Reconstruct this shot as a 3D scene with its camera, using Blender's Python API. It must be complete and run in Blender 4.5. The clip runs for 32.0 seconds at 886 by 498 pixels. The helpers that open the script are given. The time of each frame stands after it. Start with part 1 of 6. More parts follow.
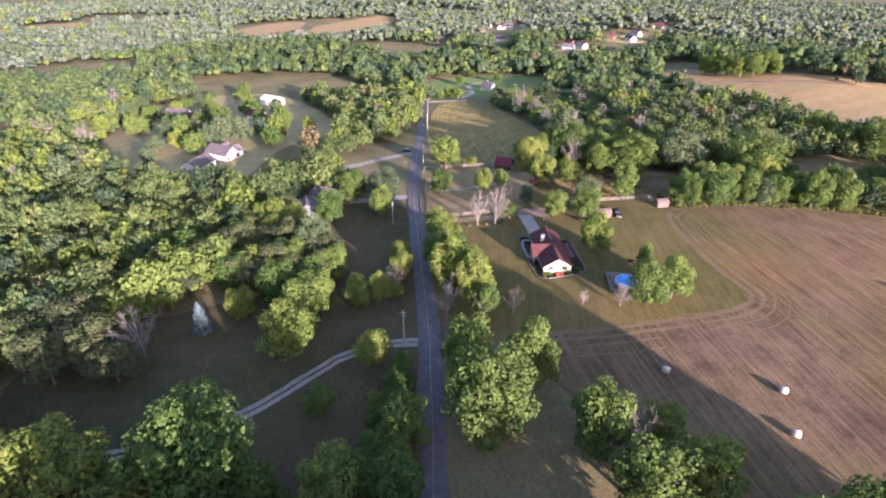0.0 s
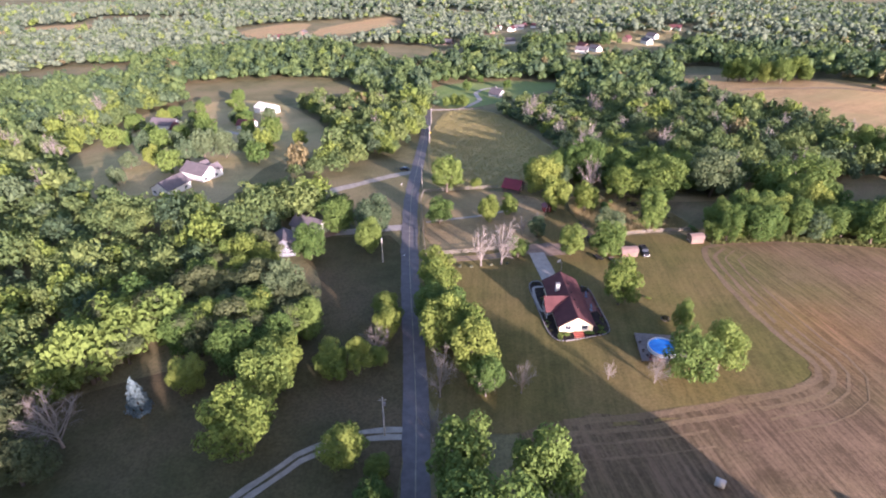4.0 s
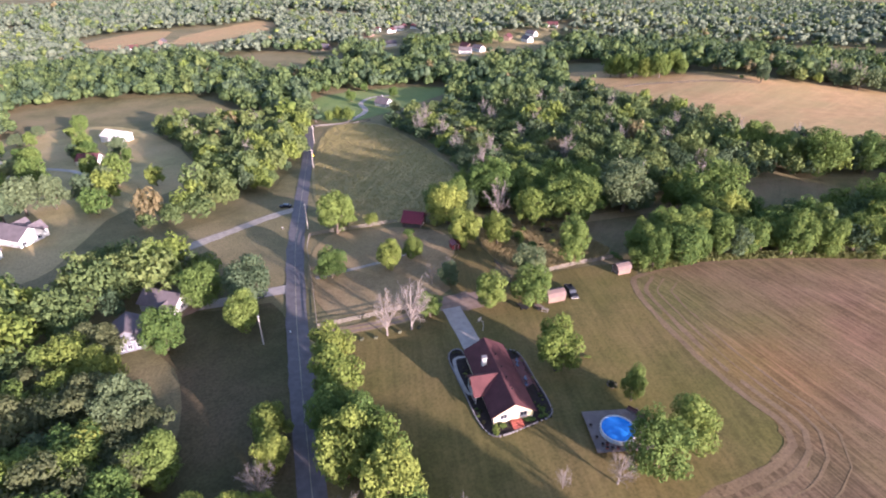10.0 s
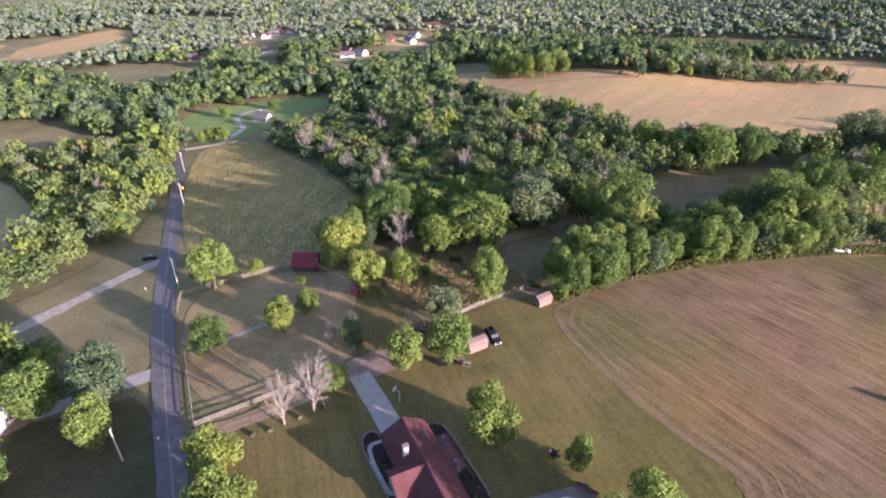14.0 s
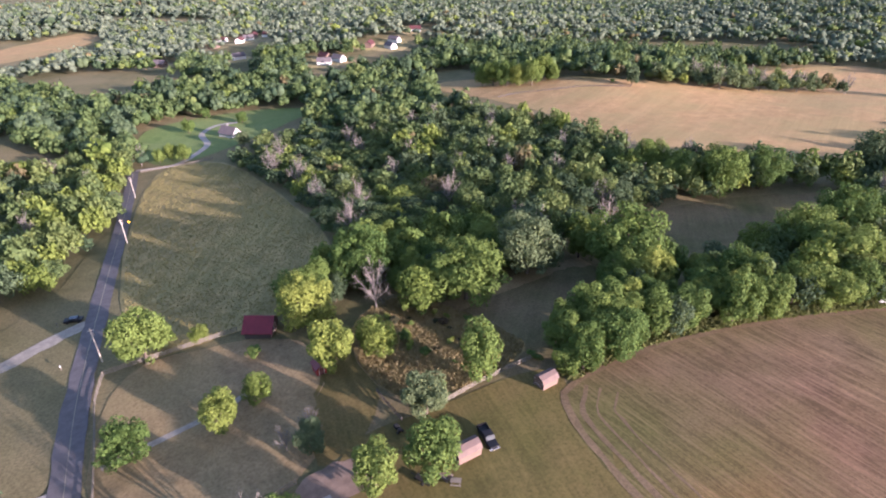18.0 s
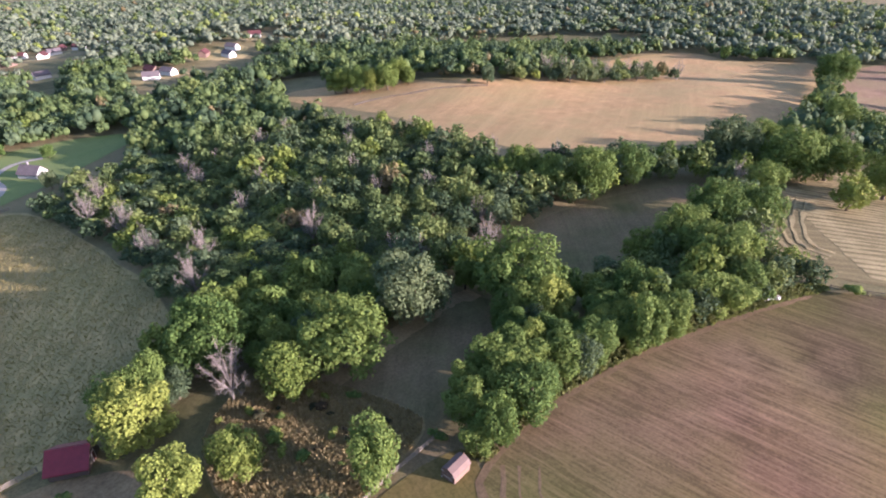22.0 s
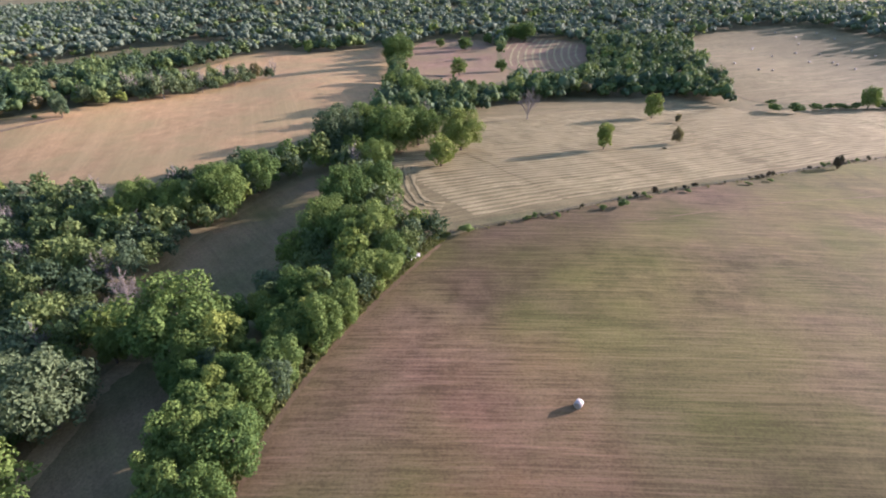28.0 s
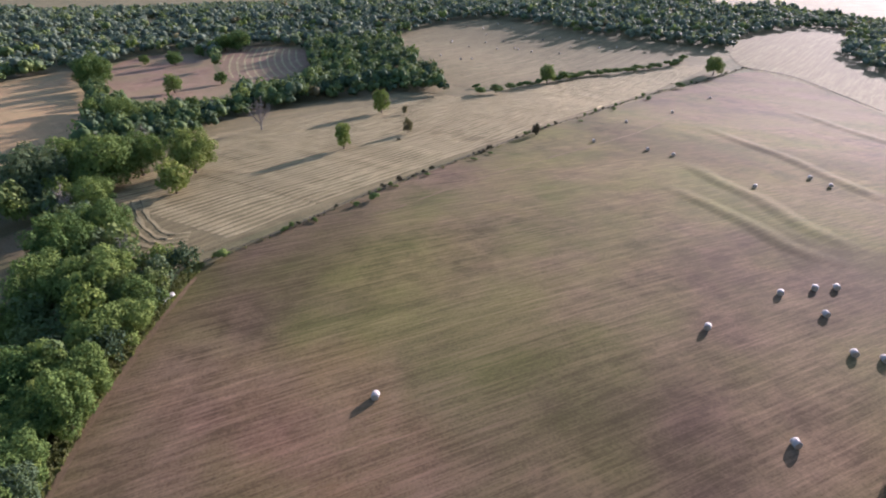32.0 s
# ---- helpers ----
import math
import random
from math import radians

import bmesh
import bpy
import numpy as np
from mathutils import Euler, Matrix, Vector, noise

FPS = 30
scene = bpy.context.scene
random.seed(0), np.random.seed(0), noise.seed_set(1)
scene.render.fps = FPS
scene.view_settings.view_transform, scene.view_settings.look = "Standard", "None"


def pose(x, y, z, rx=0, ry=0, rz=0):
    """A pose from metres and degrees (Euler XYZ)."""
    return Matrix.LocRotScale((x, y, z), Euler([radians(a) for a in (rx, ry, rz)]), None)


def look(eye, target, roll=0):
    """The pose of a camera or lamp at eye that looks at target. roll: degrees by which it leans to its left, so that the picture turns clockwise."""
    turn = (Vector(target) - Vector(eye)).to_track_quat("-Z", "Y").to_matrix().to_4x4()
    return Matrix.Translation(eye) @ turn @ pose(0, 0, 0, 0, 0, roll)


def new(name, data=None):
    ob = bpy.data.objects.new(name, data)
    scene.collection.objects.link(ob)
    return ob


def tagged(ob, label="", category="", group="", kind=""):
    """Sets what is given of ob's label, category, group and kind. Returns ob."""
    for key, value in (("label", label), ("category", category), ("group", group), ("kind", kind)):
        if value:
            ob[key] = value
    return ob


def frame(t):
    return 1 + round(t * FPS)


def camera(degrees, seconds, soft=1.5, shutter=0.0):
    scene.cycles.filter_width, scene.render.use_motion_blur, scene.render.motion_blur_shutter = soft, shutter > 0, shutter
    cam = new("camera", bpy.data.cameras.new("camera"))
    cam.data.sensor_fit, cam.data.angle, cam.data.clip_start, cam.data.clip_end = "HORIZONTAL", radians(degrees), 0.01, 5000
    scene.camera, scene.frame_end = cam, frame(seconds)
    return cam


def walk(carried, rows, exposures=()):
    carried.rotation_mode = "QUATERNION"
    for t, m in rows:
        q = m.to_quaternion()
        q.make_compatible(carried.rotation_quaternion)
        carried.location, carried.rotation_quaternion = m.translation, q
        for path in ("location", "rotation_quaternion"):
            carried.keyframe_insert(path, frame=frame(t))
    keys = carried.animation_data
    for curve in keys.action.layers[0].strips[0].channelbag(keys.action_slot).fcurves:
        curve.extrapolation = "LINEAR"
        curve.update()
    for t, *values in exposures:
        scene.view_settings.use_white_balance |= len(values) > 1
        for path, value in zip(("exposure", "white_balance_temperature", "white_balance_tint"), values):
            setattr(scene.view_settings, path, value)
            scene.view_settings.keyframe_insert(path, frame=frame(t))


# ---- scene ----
# ================= camera =================
cam = camera(77.29, 32.0, 2.0)
PATH = (
    (0.0, -0.00, 0.00, 80.00, 0.006, -29.546, 0.150),
    (0.5, 0.44, 3.84, 79.71, 0.456, -29.552, 0.160),
    (1.0, 0.91, 7.68, 79.41, 0.929, -29.542, 0.172),
    (1.5, 1.38, 11.46, 79.12, 1.241, -29.554, 0.157),
    (2.0, 1.85, 15.20, 78.84, 1.218, -29.553, 0.125),
    (2.5, 2.30, 18.81, 78.56, 1.218, -29.546, 0.110),
    (3.0, 2.68, 22.29, 78.29, 1.176, -29.525, 0.084),
    (3.5, 2.93, 25.54, 78.07, 1.120, -29.502, 0.002),
    (5.5, 3.72, 37.11, 77.60, 0.547, -29.509, -0.089),
    (6.0, 3.88, 39.86, 77.54, -0.931, -29.468, -0.127),
    (6.5, 3.97, 42.56, 77.54, -2.154, -29.534, -0.203),
    (7.0, 4.04, 45.28, 77.54, -2.657, -29.543, -0.237),
    (7.5, 4.22, 47.87, 77.51, -3.417, -29.595, -0.233),
    (8.0, 4.40, 50.43, 77.47, -4.694, -29.576, -0.221),
    (8.5, 4.59, 52.87, 77.41, -5.748, -29.606, -0.185),
    (9.0, 4.79, 55.27, 77.35, -7.299, -29.595, -0.117),
    (9.5, 5.02, 57.56, 77.31, -8.812, -29.610, -0.114),
    (10.0, 5.30, 59.87, 77.32, -10.584, -29.605, -0.090),
    (10.5, 5.58, 62.12, 77.36, -12.123, -29.642, -0.078),
    (11.0, 5.94, 64.48, 77.48, -13.653, -29.658, -0.044),
    (11.5, 6.41, 66.86, 77.59, -14.934, -29.693, -0.022),
    (12.0, 7.03, 69.46, 77.71, -16.463, -29.680, 0.015),
    (12.5, 7.76, 72.13, 77.77, -17.735, -29.722, 0.033),
    (13.0, 8.67, 75.01, 77.80, -19.195, -29.719, 0.007),
    (13.5, 9.76, 77.92, 77.78, -20.526, -29.746, -0.041),
    (14.0, 10.89, 80.99, 77.71, -22.127, -29.716, -0.086),
    (14.5, 12.01, 84.09, 77.61, -23.030, -29.740, -0.092),
    (16.5, 17.56, 97.35, 77.21, -23.681, -29.642, -0.001),
    (17.0, 19.22, 100.76, 77.21, -23.672, -29.624, 0.041),
    (17.5, 20.96, 104.11, 77.26, -23.642, -29.674, 0.078),
    (18.0, 22.83, 107.63, 77.30, -23.870, -29.657, 0.071),
    (18.5, 24.59, 111.00, 77.32, -24.415, -29.713, 0.043),
    (19.0, 26.27, 114.29, 77.35, -25.320, -29.705, -0.013),
    (19.5, 28.01, 117.36, 77.38, -26.141, -29.766, -0.028),
    (20.0, 29.80, 120.30, 77.37, -27.372, -29.752, -0.062),
    (20.5, 31.53, 122.98, 77.24, -30.015, -29.798, -0.072),
    (21.0, 33.10, 125.46, 77.05, -33.397, -29.802, -0.018),
    (21.5, 34.43, 127.60, 76.89, -36.110, -29.812, 0.029),
    (22.0, 35.64, 129.31, 76.82, -38.613, -29.807, 0.112),
    (22.5, 36.60, 130.38, 76.86, -41.543, -29.822, 0.145),
    (23.0, 37.29, 130.97, 77.02, -45.333, -29.845, 0.169),
    (23.5, 37.76, 131.23, 77.22, -48.393, -29.877, 0.149),
    (24.0, 38.15, 131.25, 77.42, -51.381, -29.913, 0.111),
    (24.5, 38.55, 131.14, 77.56, -54.342, -29.914, 0.147),
    (25.0, 38.89, 131.02, 77.66, -57.525, -29.914, 0.179),
    (25.5, 39.15, 130.91, 77.74, -61.002, -29.915, 0.111),
    (27.5, 39.83, 129.78, 77.97, -73.863, -29.789, -0.068),
    (28.0, 39.91, 129.46, 77.97, -77.456, -29.754, -0.157),
    (28.5, 39.95, 129.21, 77.92, -81.137, -29.736, -0.228),
    (29.0, 40.02, 129.09, 77.85, -84.705, -29.676, -0.245),
    (29.5, 40.06, 128.99, 77.79, -88.108, -29.621, -0.226),
    (30.0, 40.04, 128.86, 77.75, -91.297, -29.572, -0.181),
    (30.5, 39.99, 128.72, 77.75, -94.552, -29.541, -0.141),
    (31.0, 39.91, 128.60, 77.76, -97.812, -29.467, -0.111),
    (31.5, 39.71, 128.50, 77.79, -101.145, -29.391, -0.113),
    (32.0, 39.53, 128.40, 77.81, -104.555, -29.347, -0.111),
)
walk(cam, [(t, pose(x, y, z, 90 + tilt, 0, yaw) @ pose(0, 0, 0, 0, 0, roll)) for t, x, y, z, yaw, tilt, roll in PATH],
     exposures=((0.0, 2.26, 5550, 31), (10.0, 2.22, 5540, 31), (18.0, 2.12, 5500, 30), (25.0, 2.16, 5400, 29), (32.0, 1.60, 5230, 25)))

# ================= daylight =================
SUN_EL, SUN_AZ = radians(12.7), math.atan2(0.55, -0.835)  # bearing from +y towards +x
world = bpy.data.worlds.new("world")
scene.world = world
world.use_nodes = True
sky = world.node_tree.nodes.new("ShaderNodeTexSky")
sky.sky_type = "NISHITA"
sky.sun_disc = False
sky.sun_elevation, sky.sun_rotation = SUN_EL, SUN_AZ
sky.air_density, sky.dust_density = 1.2, 1.5
world.node_tree.links.new(sky.outputs[0], world.node_tree.nodes["Background"].inputs[0])
world.node_tree.nodes["Background"].inputs[1].default_value = 0.102
sun = new("sun", bpy.data.lights.new("sun", "SUN"))
sun.data.energy, sun.data.angle, sun.data.color = 5.0, radians(0.6), (1.0, 0.80, 0.64)
toward = Vector((math.sin(SUN_AZ) * math.cos(SUN_EL), math.cos(SUN_AZ) * math.cos(SUN_EL), math.sin(SUN_EL)))
sun.matrix_world = look(toward * 300, (0, 0, 0))

rng = np.random.default_rng(7)

# ================= materials =================


class Nodes:
    """A node material and short ways to add to it."""

    def __init__(self, name, rough=0.9, spec=0.2, metal=0.0, known=None):
        self.m = known or bpy.data.materials.new(name)
        self.m.use_nodes = True
        self.t = self.m.node_tree
        self.b = self.t.nodes["Principled BSDF"]
        self.b.inputs["Roughness"].default_value = rough
        self.b.inputs["Specular IOR Level"].default_value = spec
        self.b.inputs["Metallic"].default_value = metal

    def add(self, kind, **values):
        n = self.t.nodes.new("ShaderNode" + kind)
        for k, v in values.items():
            if k in n.inputs:
                n.inputs[k].default_value = v
        return n

    def link(self, a, b):
        self.t.links.new(a, b)

    def place(self, turn=0.0, stretch=(1, 1, 1)):
        c, m = self.add("TexCoord"), self.add("Mapping")
        m.inputs["Rotation"].default_value = (0, 0, radians(turn))
        m.inputs["Scale"].default_value = stretch
        self.link(c.outputs["Object"], m.inputs["Vector"])
        return m.outputs[0]

    def noise(self, scale, detail=3.0, rough=0.6, vector=None):
        n = self.add("TexNoise", Scale=scale, Detail=detail, Roughness=rough)
        self.link(vector or self.place(), n.inputs["Vector"])
        return n.outputs["Fac"]

    def ramp(self, fac, *stops):
        n = self.add("ValToRGB")
        els = n.color_ramp.elements
        while len(els) < len(stops):
            els.new(0.5)
        for e, (at, colour) in zip(els, stops):
            e.position, e.color = at, (*colour, 1)
        self.link(fac, n.inputs[0])
        return n.outputs[0]

    def mix(self, fac, a, b, how="MIX"):
        n = self.t.nodes.new("ShaderNodeMix")
        n.data_type, n.blend_type = "RGBA", how
        for value, to in ((fac, n.inputs[0]), (a, n.inputs[6]), (b, n.inputs[7])):
            if isinstance(value, (int, float)):
                to.default_value = value
            elif isinstance(value, tuple):
                to.default_value = (*value, 1)
            else:
                self.link(value, to)
        return n.outputs[2]

    def colour(self, socket):
        self.link(socket, self.b.inputs["Base Color"])
        return self

    def bump(self, fac, strength, distance):
        n = self.add("Bump", Strength=strength, Distance=distance)
        self.link(fac, n.inputs["Height"])
        self.link(n.outputs[0], self.b.inputs["Normal"])
        return self


def grassy(name, dark, light, patch, turn=None, spacing=3.0, strength=0.35, bump=0.25, wobble=0.0, patches=0.018):
    """Grass or stubble: broad patches, a fine grain, and broken mown lines in one direction."""
    n = Nodes(name, 0.95, 0.08)
    broad = n.noise(patches, 5.0, 0.62)
    mid = n.noise(0.13, 5.0, 0.7)
    fine = n.noise(1.7, 4.0, 0.75)
    base = n.mix(n.ramp(mid, (0.34, (0, 0, 0)), (0.66, (1, 1, 1))), dark, light)
    base = n.mix(n.ramp(broad, (0.40, (0, 0, 0)), (0.60, (0.9,) * 3)), base, patch)
    base = n.mix(n.ramp(fine, (0.30, (0.6,) * 3), (0.60, (0, 0, 0))), base, tuple(0.5 * c for c in dark))
    height = fine
    if turn is not None:
        along = n.place(turn)
        flat = n.add("Mapping")
        flat.inputs["Scale"].default_value = (1.0, 0.035, 1.0)
        n.link(along, flat.inputs["Vector"])
        lines = n.noise(1.0 / spacing, 5.0, 0.75, flat.outputs[0])
        if wobble:
            w = n.add("TexWave", Scale=0.314 / spacing, Distortion=wobble)
            w.inputs["Detail"].default_value, w.inputs["Detail Scale"].default_value = 4.0, 0.4
            n.link(along, w.inputs["Vector"])
            lines = n.mix(0.5, lines, w.outputs["Fac"])
        base = n.mix(n.ramp(lines, (0.36, (strength,) * 3), (0.50, (0, 0, 0))), base, tuple(0.55 * c for c in dark))
        base = n.mix(n.ramp(lines, (0.50, (0, 0, 0)), (0.66, (strength,) * 3)), base, tuple(min(1.3 * c, 0.8) for c in light))
        height = n.mix(0.6, fine, lines)
    n.colour(base).bump(height, bump, 0.25)
    return n.m


def painted(name, colour, grain=8.0, spread=0.18, rough=0.75, spec=0.3, metal=0.0, bump=0.1):
    n = Nodes(name, rough, spec, metal)
    big, small = n.noise(0.6), n.noise(grain, 4.0, 0.7)
    base = n.mix(n.ramp(big, (0.3, (0, 0, 0)), (0.7, (1, 1, 1))), tuple(c * (1 - spread) for c in colour), colour)
    base = n.mix(n.ramp(small, (0.35, (spread,) * 3), (0.65, (0, 0, 0))), base, tuple(c * 0.6 for c in colour))
    n.colour(base).bump(small, bump, 0.02)
    return n.m


def leafy(name, dark, light, tip, glow=0.24):
    """Leaves: hue differs by clump and by tree; a thin leaf lets light through."""
    n = Nodes(name, 0.75, 0.10)
    info, geo = n.add("ObjectInfo"), n.add("NewGeometry")
    base = n.mix(n.ramp(geo.outputs["Random Per Island"], (0.0, (0.15,) * 3), (1.0, (0.8,) * 3)), dark, light)
    base = n.mix(n.ramp(info.outputs["Random"], (0.15, (0, 0, 0)), (0.95, (0.75,) * 3)), base, tip)
    n.colour(base)
    thin, both = n.add("BsdfTranslucent"), n.add("MixShader", Fac=glow)
    n.link(n.mix(0.25, base, (0.26, 0.32, 0.06)), thin.inputs["Color"])
    n.link(n.b.outputs[0], both.inputs[1])
    n.link(thin.outputs[0], both.inputs[2])
    n.link(both.outputs[0], n.t.nodes["Material Output"].inputs["Surface"])
    return n.m


def add_tone(material, colour, scale, lo, hi):
    """Broad soft patches where the material is tinted."""
    n = Nodes("", 0.95, 0.08, 0.0, material)
    old = n.b.inputs["Base Color"].links[0].from_socket
    far = n.place(0, (1, 1, 1))
    spot = n.ramp(n.noise(scale, 3.0, 0.55, far), (lo, (0, 0, 0)), (hi, (1.0,) * 3))
    n.colour(n.mix(spot, old, colour, "MULTIPLY"))


def add_patch(material, colour, x, y, inner, outer):
    """One broad soft patch of another tone, with an uneven outline, where the soil or growth differs."""
    n = Nodes("", 0.95, 0.08, 0.0, material)
    old = n.b.inputs["Base Color"].links[0].from_socket
    where = n.place()
    away = n.t.nodes.new("ShaderNodeVectorMath")
    away.operation = "DISTANCE"
    n.link(where, away.inputs[0])
    away.inputs[1].default_value = (x, y, -2.0)
    wobble = n.t.nodes.new("ShaderNodeMath")
    wobble.operation = "MULTIPLY_ADD"
    n.link(n.noise(0.03, 4.0, 0.6), wobble.inputs[0])
    wobble.inputs[1].default_value = 1.6 * outer / 400
    scaled = n.t.nodes.new("ShaderNodeMath")
    scaled.operation = "DIVIDE"
    n.link(away.outputs["Value"], scaled.inputs[0])
    scaled.inputs[1].default_value = 400.0
    n.link(scaled.outputs[0], wobble.inputs[2])
    lo, hi = (inner + 0.8 * outer) / 400, (outer + 0.8 * outer) / 400
    n.colour(n.mix(n.ramp(wobble.outputs[0], (lo, (1.0,) * 3), (hi, (0, 0, 0))), old, colour, "MULTIPLY"))


M_GROUND = grassy("rough_grass", (0.088, 0.086, 0.040), (0.158, 0.140, 0.068), (0.195, 0.158, 0.084))
M_LAWN = grassy("lawn_grass", (0.074, 0.067, 0.023), (0.128, 0.106, 0.037), (0.152, 0.110, 0.046), 4, 1.4, 0.25, 0.1, 0.0, 0.03)
M_CLEARING = grassy("dry_clearing_grass", (0.21, 0.18, 0.078), (0.34, 0.28, 0.13), (0.36, 0.27, 0.14))
M_MOWN = grassy("mown_edge_straw", (0.105, 0.075, 0.044), (0.195, 0.136, 0.082), (0.155, 0.112, 0.062), None, bump=0.4, patches=0.09)
# Darker copy of the lawn: tree shade on the west side put into the colour.
M_LAWN_W = grassy("shade_darkened_lawn_grass", (0.050, 0.050, 0.022), (0.085, 0.076, 0.034), (0.12, 0.085, 0.05), None)
M_HAY = grassy("cut_hay_field", (0.088, 0.062, 0.035), (0.182, 0.124, 0.076), (0.128, 0.106, 0.046), -10, 0.8, 0.46, 0.25, 0.0, 0.016)
add_patch(M_HAY, (1.14, 0.97, 1.01), 112, 140, 6, 38)
add_patch(M_HAY, (1.12, 1.03, 0.86), 84, 136, 2, 20)
add_patch(M_HAY, (0.86, 0.82, 0.88), 108, 92, 10, 40)
add_patch(M_HAY, (0.97, 1.08, 0.78), 165, 110, 12, 60)
add_patch(M_HAY, (1.04, 1.08, 0.84), 250, -40, 40, 120)
add_tone(M_HAY, (0.80, 0.93, 0.68), 0.019, 0.46, 0.64)
add_tone(M_HAY, (0.70, 0.66, 0.74), 0.011, 0.50, 0.62)
add_tone(M_LAWN, (0.80, 0.89, 0.72), 0.024, 0.48, 0.66)
M_PADDOCK = grassy("dry_paddock_grass", (0.150, 0.108, 0.060), (0.310, 0.224, 0.122), (0.235, 0.182, 0.090))
M_MEADOW = grassy("tall_meadow_grass", (0.17, 0.145, 0.065), (0.36, 0.27, 0.12), (0.23, 0.20, 0.085), 20, 3.0, 0.3, 0.6)
M_PASTURE = grassy("tan_pasture", (0.272, 0.178, 0.086), (0.398, 0.262, 0.128), (0.280, 0.215, 0.100), 60, 6.0, 0.14, 0.35, patches=0.03)
M_SCRUBBY = grassy("reddish_scrub_pasture", (0.165, 0.108, 0.070), (0.262, 0.172, 0.112), (0.20, 0.155, 0.082), None, patches=0.03)
M_STUBBLE = grassy("raked_stubble", (0.122, 0.102, 0.050), (0.208, 0.174, 0.088), (0.165, 0.134, 0.068), -36, 2.4, 0.4, 0.6)
M_STRAWROW = grassy("raked_straw_row", (0.215, 0.180, 0.090), (0.365, 0.305, 0.165), (0.280, 0.228, 0.122), None, bump=0.8, patches=0.05)
M_GOLD = grassy("golden_scrub_grass", (0.17, 0.125, 0.060), (0.30, 0.215, 0.105), (0.20, 0.165, 0.075), None, bump=0.7)
# Darker than the open pasture, with the woods' shade put into the colour.
M_GLADE = grassy("shade_toned_pasture", (0.085, 0.082, 0.034), (0.140, 0.124, 0.056), (0.19, 0.138, 0.080), 40, 3.0, 0.25, patches=0.03)
M_FARLAWN = grassy("green_lawn", (0.10, 0.15, 0.045), (0.17, 0.22, 0.075), (0.16, 0.19, 0.07))
M_ASPHALT = painted("worn_asphalt", (0.130, 0.117, 0.121), 1.5, 0.35, 0.9, 0.2)
M_GRAVEL = painted("pale_gravel", (0.33, 0.29, 0.24), 2.5, 0.4, 0.95, 0.1, bump=0.4)
M_TURN = painted("brown_gravel", (0.23, 0.165, 0.125), 2.5, 0.4, 0.95, 0.1, bump=0.4)
M_CONCRETE = painted("weathered_concrete", (0.31, 0.275, 0.245), 1.2, 0.25, 0.9)
M_LEAF = leafy("green_leaves", (0.026, 0.054, 0.016), (0.104, 0.158, 0.038), (0.140, 0.180, 0.042))
# Olive leaves, lowered further in colour for the shade over the west woods.
M_LEAF_OLIVE = leafy("olive_leaves_toned_for_shade", (0.030, 0.042, 0.020), (0.080, 0.096, 0.044), (0.095, 0.105, 0.046), 0.25)
M_LEAF_YEL = leafy("yellow_green_leaves", (0.042, 0.072, 0.017), (0.155, 0.198, 0.042), (0.190, 0.215, 0.046))
M_LEAF_GREY = leafy("grey_green_leaves", (0.034, 0.058, 0.032), (0.092, 0.126, 0.064), (0.10, 0.125, 0.058))
M_LEAF_RUST = leafy("browning_leaves", (0.075, 0.066, 0.034), (0.17, 0.135, 0.065), (0.15, 0.12, 0.06))
M_LEAF_DARK = leafy("dark_cedar_needles", (0.018, 0.025, 0.012), (0.05, 0.05, 0.025), (0.06, 0.04, 0.025), 0.1)
M_LEAF_BLUE = leafy("blue_spruce_needles", (0.045, 0.066, 0.070), (0.12, 0.155, 0.165), (0.11, 0.14, 0.15), 0.1)
M_BARK = painted("grey_brown_bark", (0.14, 0.11, 0.085), 3.0, 0.4, 0.95, 0.1, bump=0.6)
M_DEAD = painted("bleached_dead_wood", (0.235, 0.205, 0.182), 3.0, 0.3, 0.95, 0.1, bump=0.4)

# ================= ground =================
# hills and hollows: x, y, height, spread in x, spread in y
HILLS = ((950, -520, 38, 330, 260), (0, 420, -11, 220, 160), (330, 470, 14, 90, 90), (420, 300, 7, 90, 70), (950, 650, 44, 330, 300), (1000, 0, 34, 300, 330), (150, 225, -5, 60, 30), (-118, 245, 5, 75, 70), (560, 20, 8, 110, 80), (700, -250, 14, 200, 160), (330, 830, 22, 200, 120), (-180, 1300, 16, 150, 200))


def gz(x, y):
    """The height of the ground."""
    d = np.hypot(x - 60, y - 100)
    z = -22 * (1 - np.exp(-(d / 290) ** 2)) - 0.05 * (np.hypot(np.maximum(d - 250, 0), 60) - 60)
    z = z + 0.17 * np.sin(0.115 * x + 1.7 * np.sin(0.045 * y)) * np.sin(0.085 * y + 1.3 * np.sin(0.052 * x + 0.6))
    for a, b, h, s, t in HILLS:
        z = z + h * np.exp(-((x - a) / s) ** 2 - ((y - b) / t) ** 2)
    return z


def grid_lines(lo, hi, end, step=8.0):
    core = list(np.arange(lo, hi + 0.1, step))
    for sign, start in ((1, core[-1]), (-1, core[0])):
        at, gap = start, step
        while abs(at) < end:
            gap = min(gap * 1.12, 160.0)
            at += sign * gap
            core.append(at)
    return np.array(sorted(core))


GX, GY = grid_lines(-256, 560, 4800), grid_lines(-320, 560, 4800)


def from_arrays(name, verts, faces, material=None, smooth=False):
    me = bpy.data.meshes.new(name)
    me.from_pydata([tuple(v) for v in verts], [], faces)
    if material:
        me.materials.append(material)
    if smooth:
        me.polygons.foreach_set("use_smooth", [True] * len(me.polygons))
    me.update()
    return me


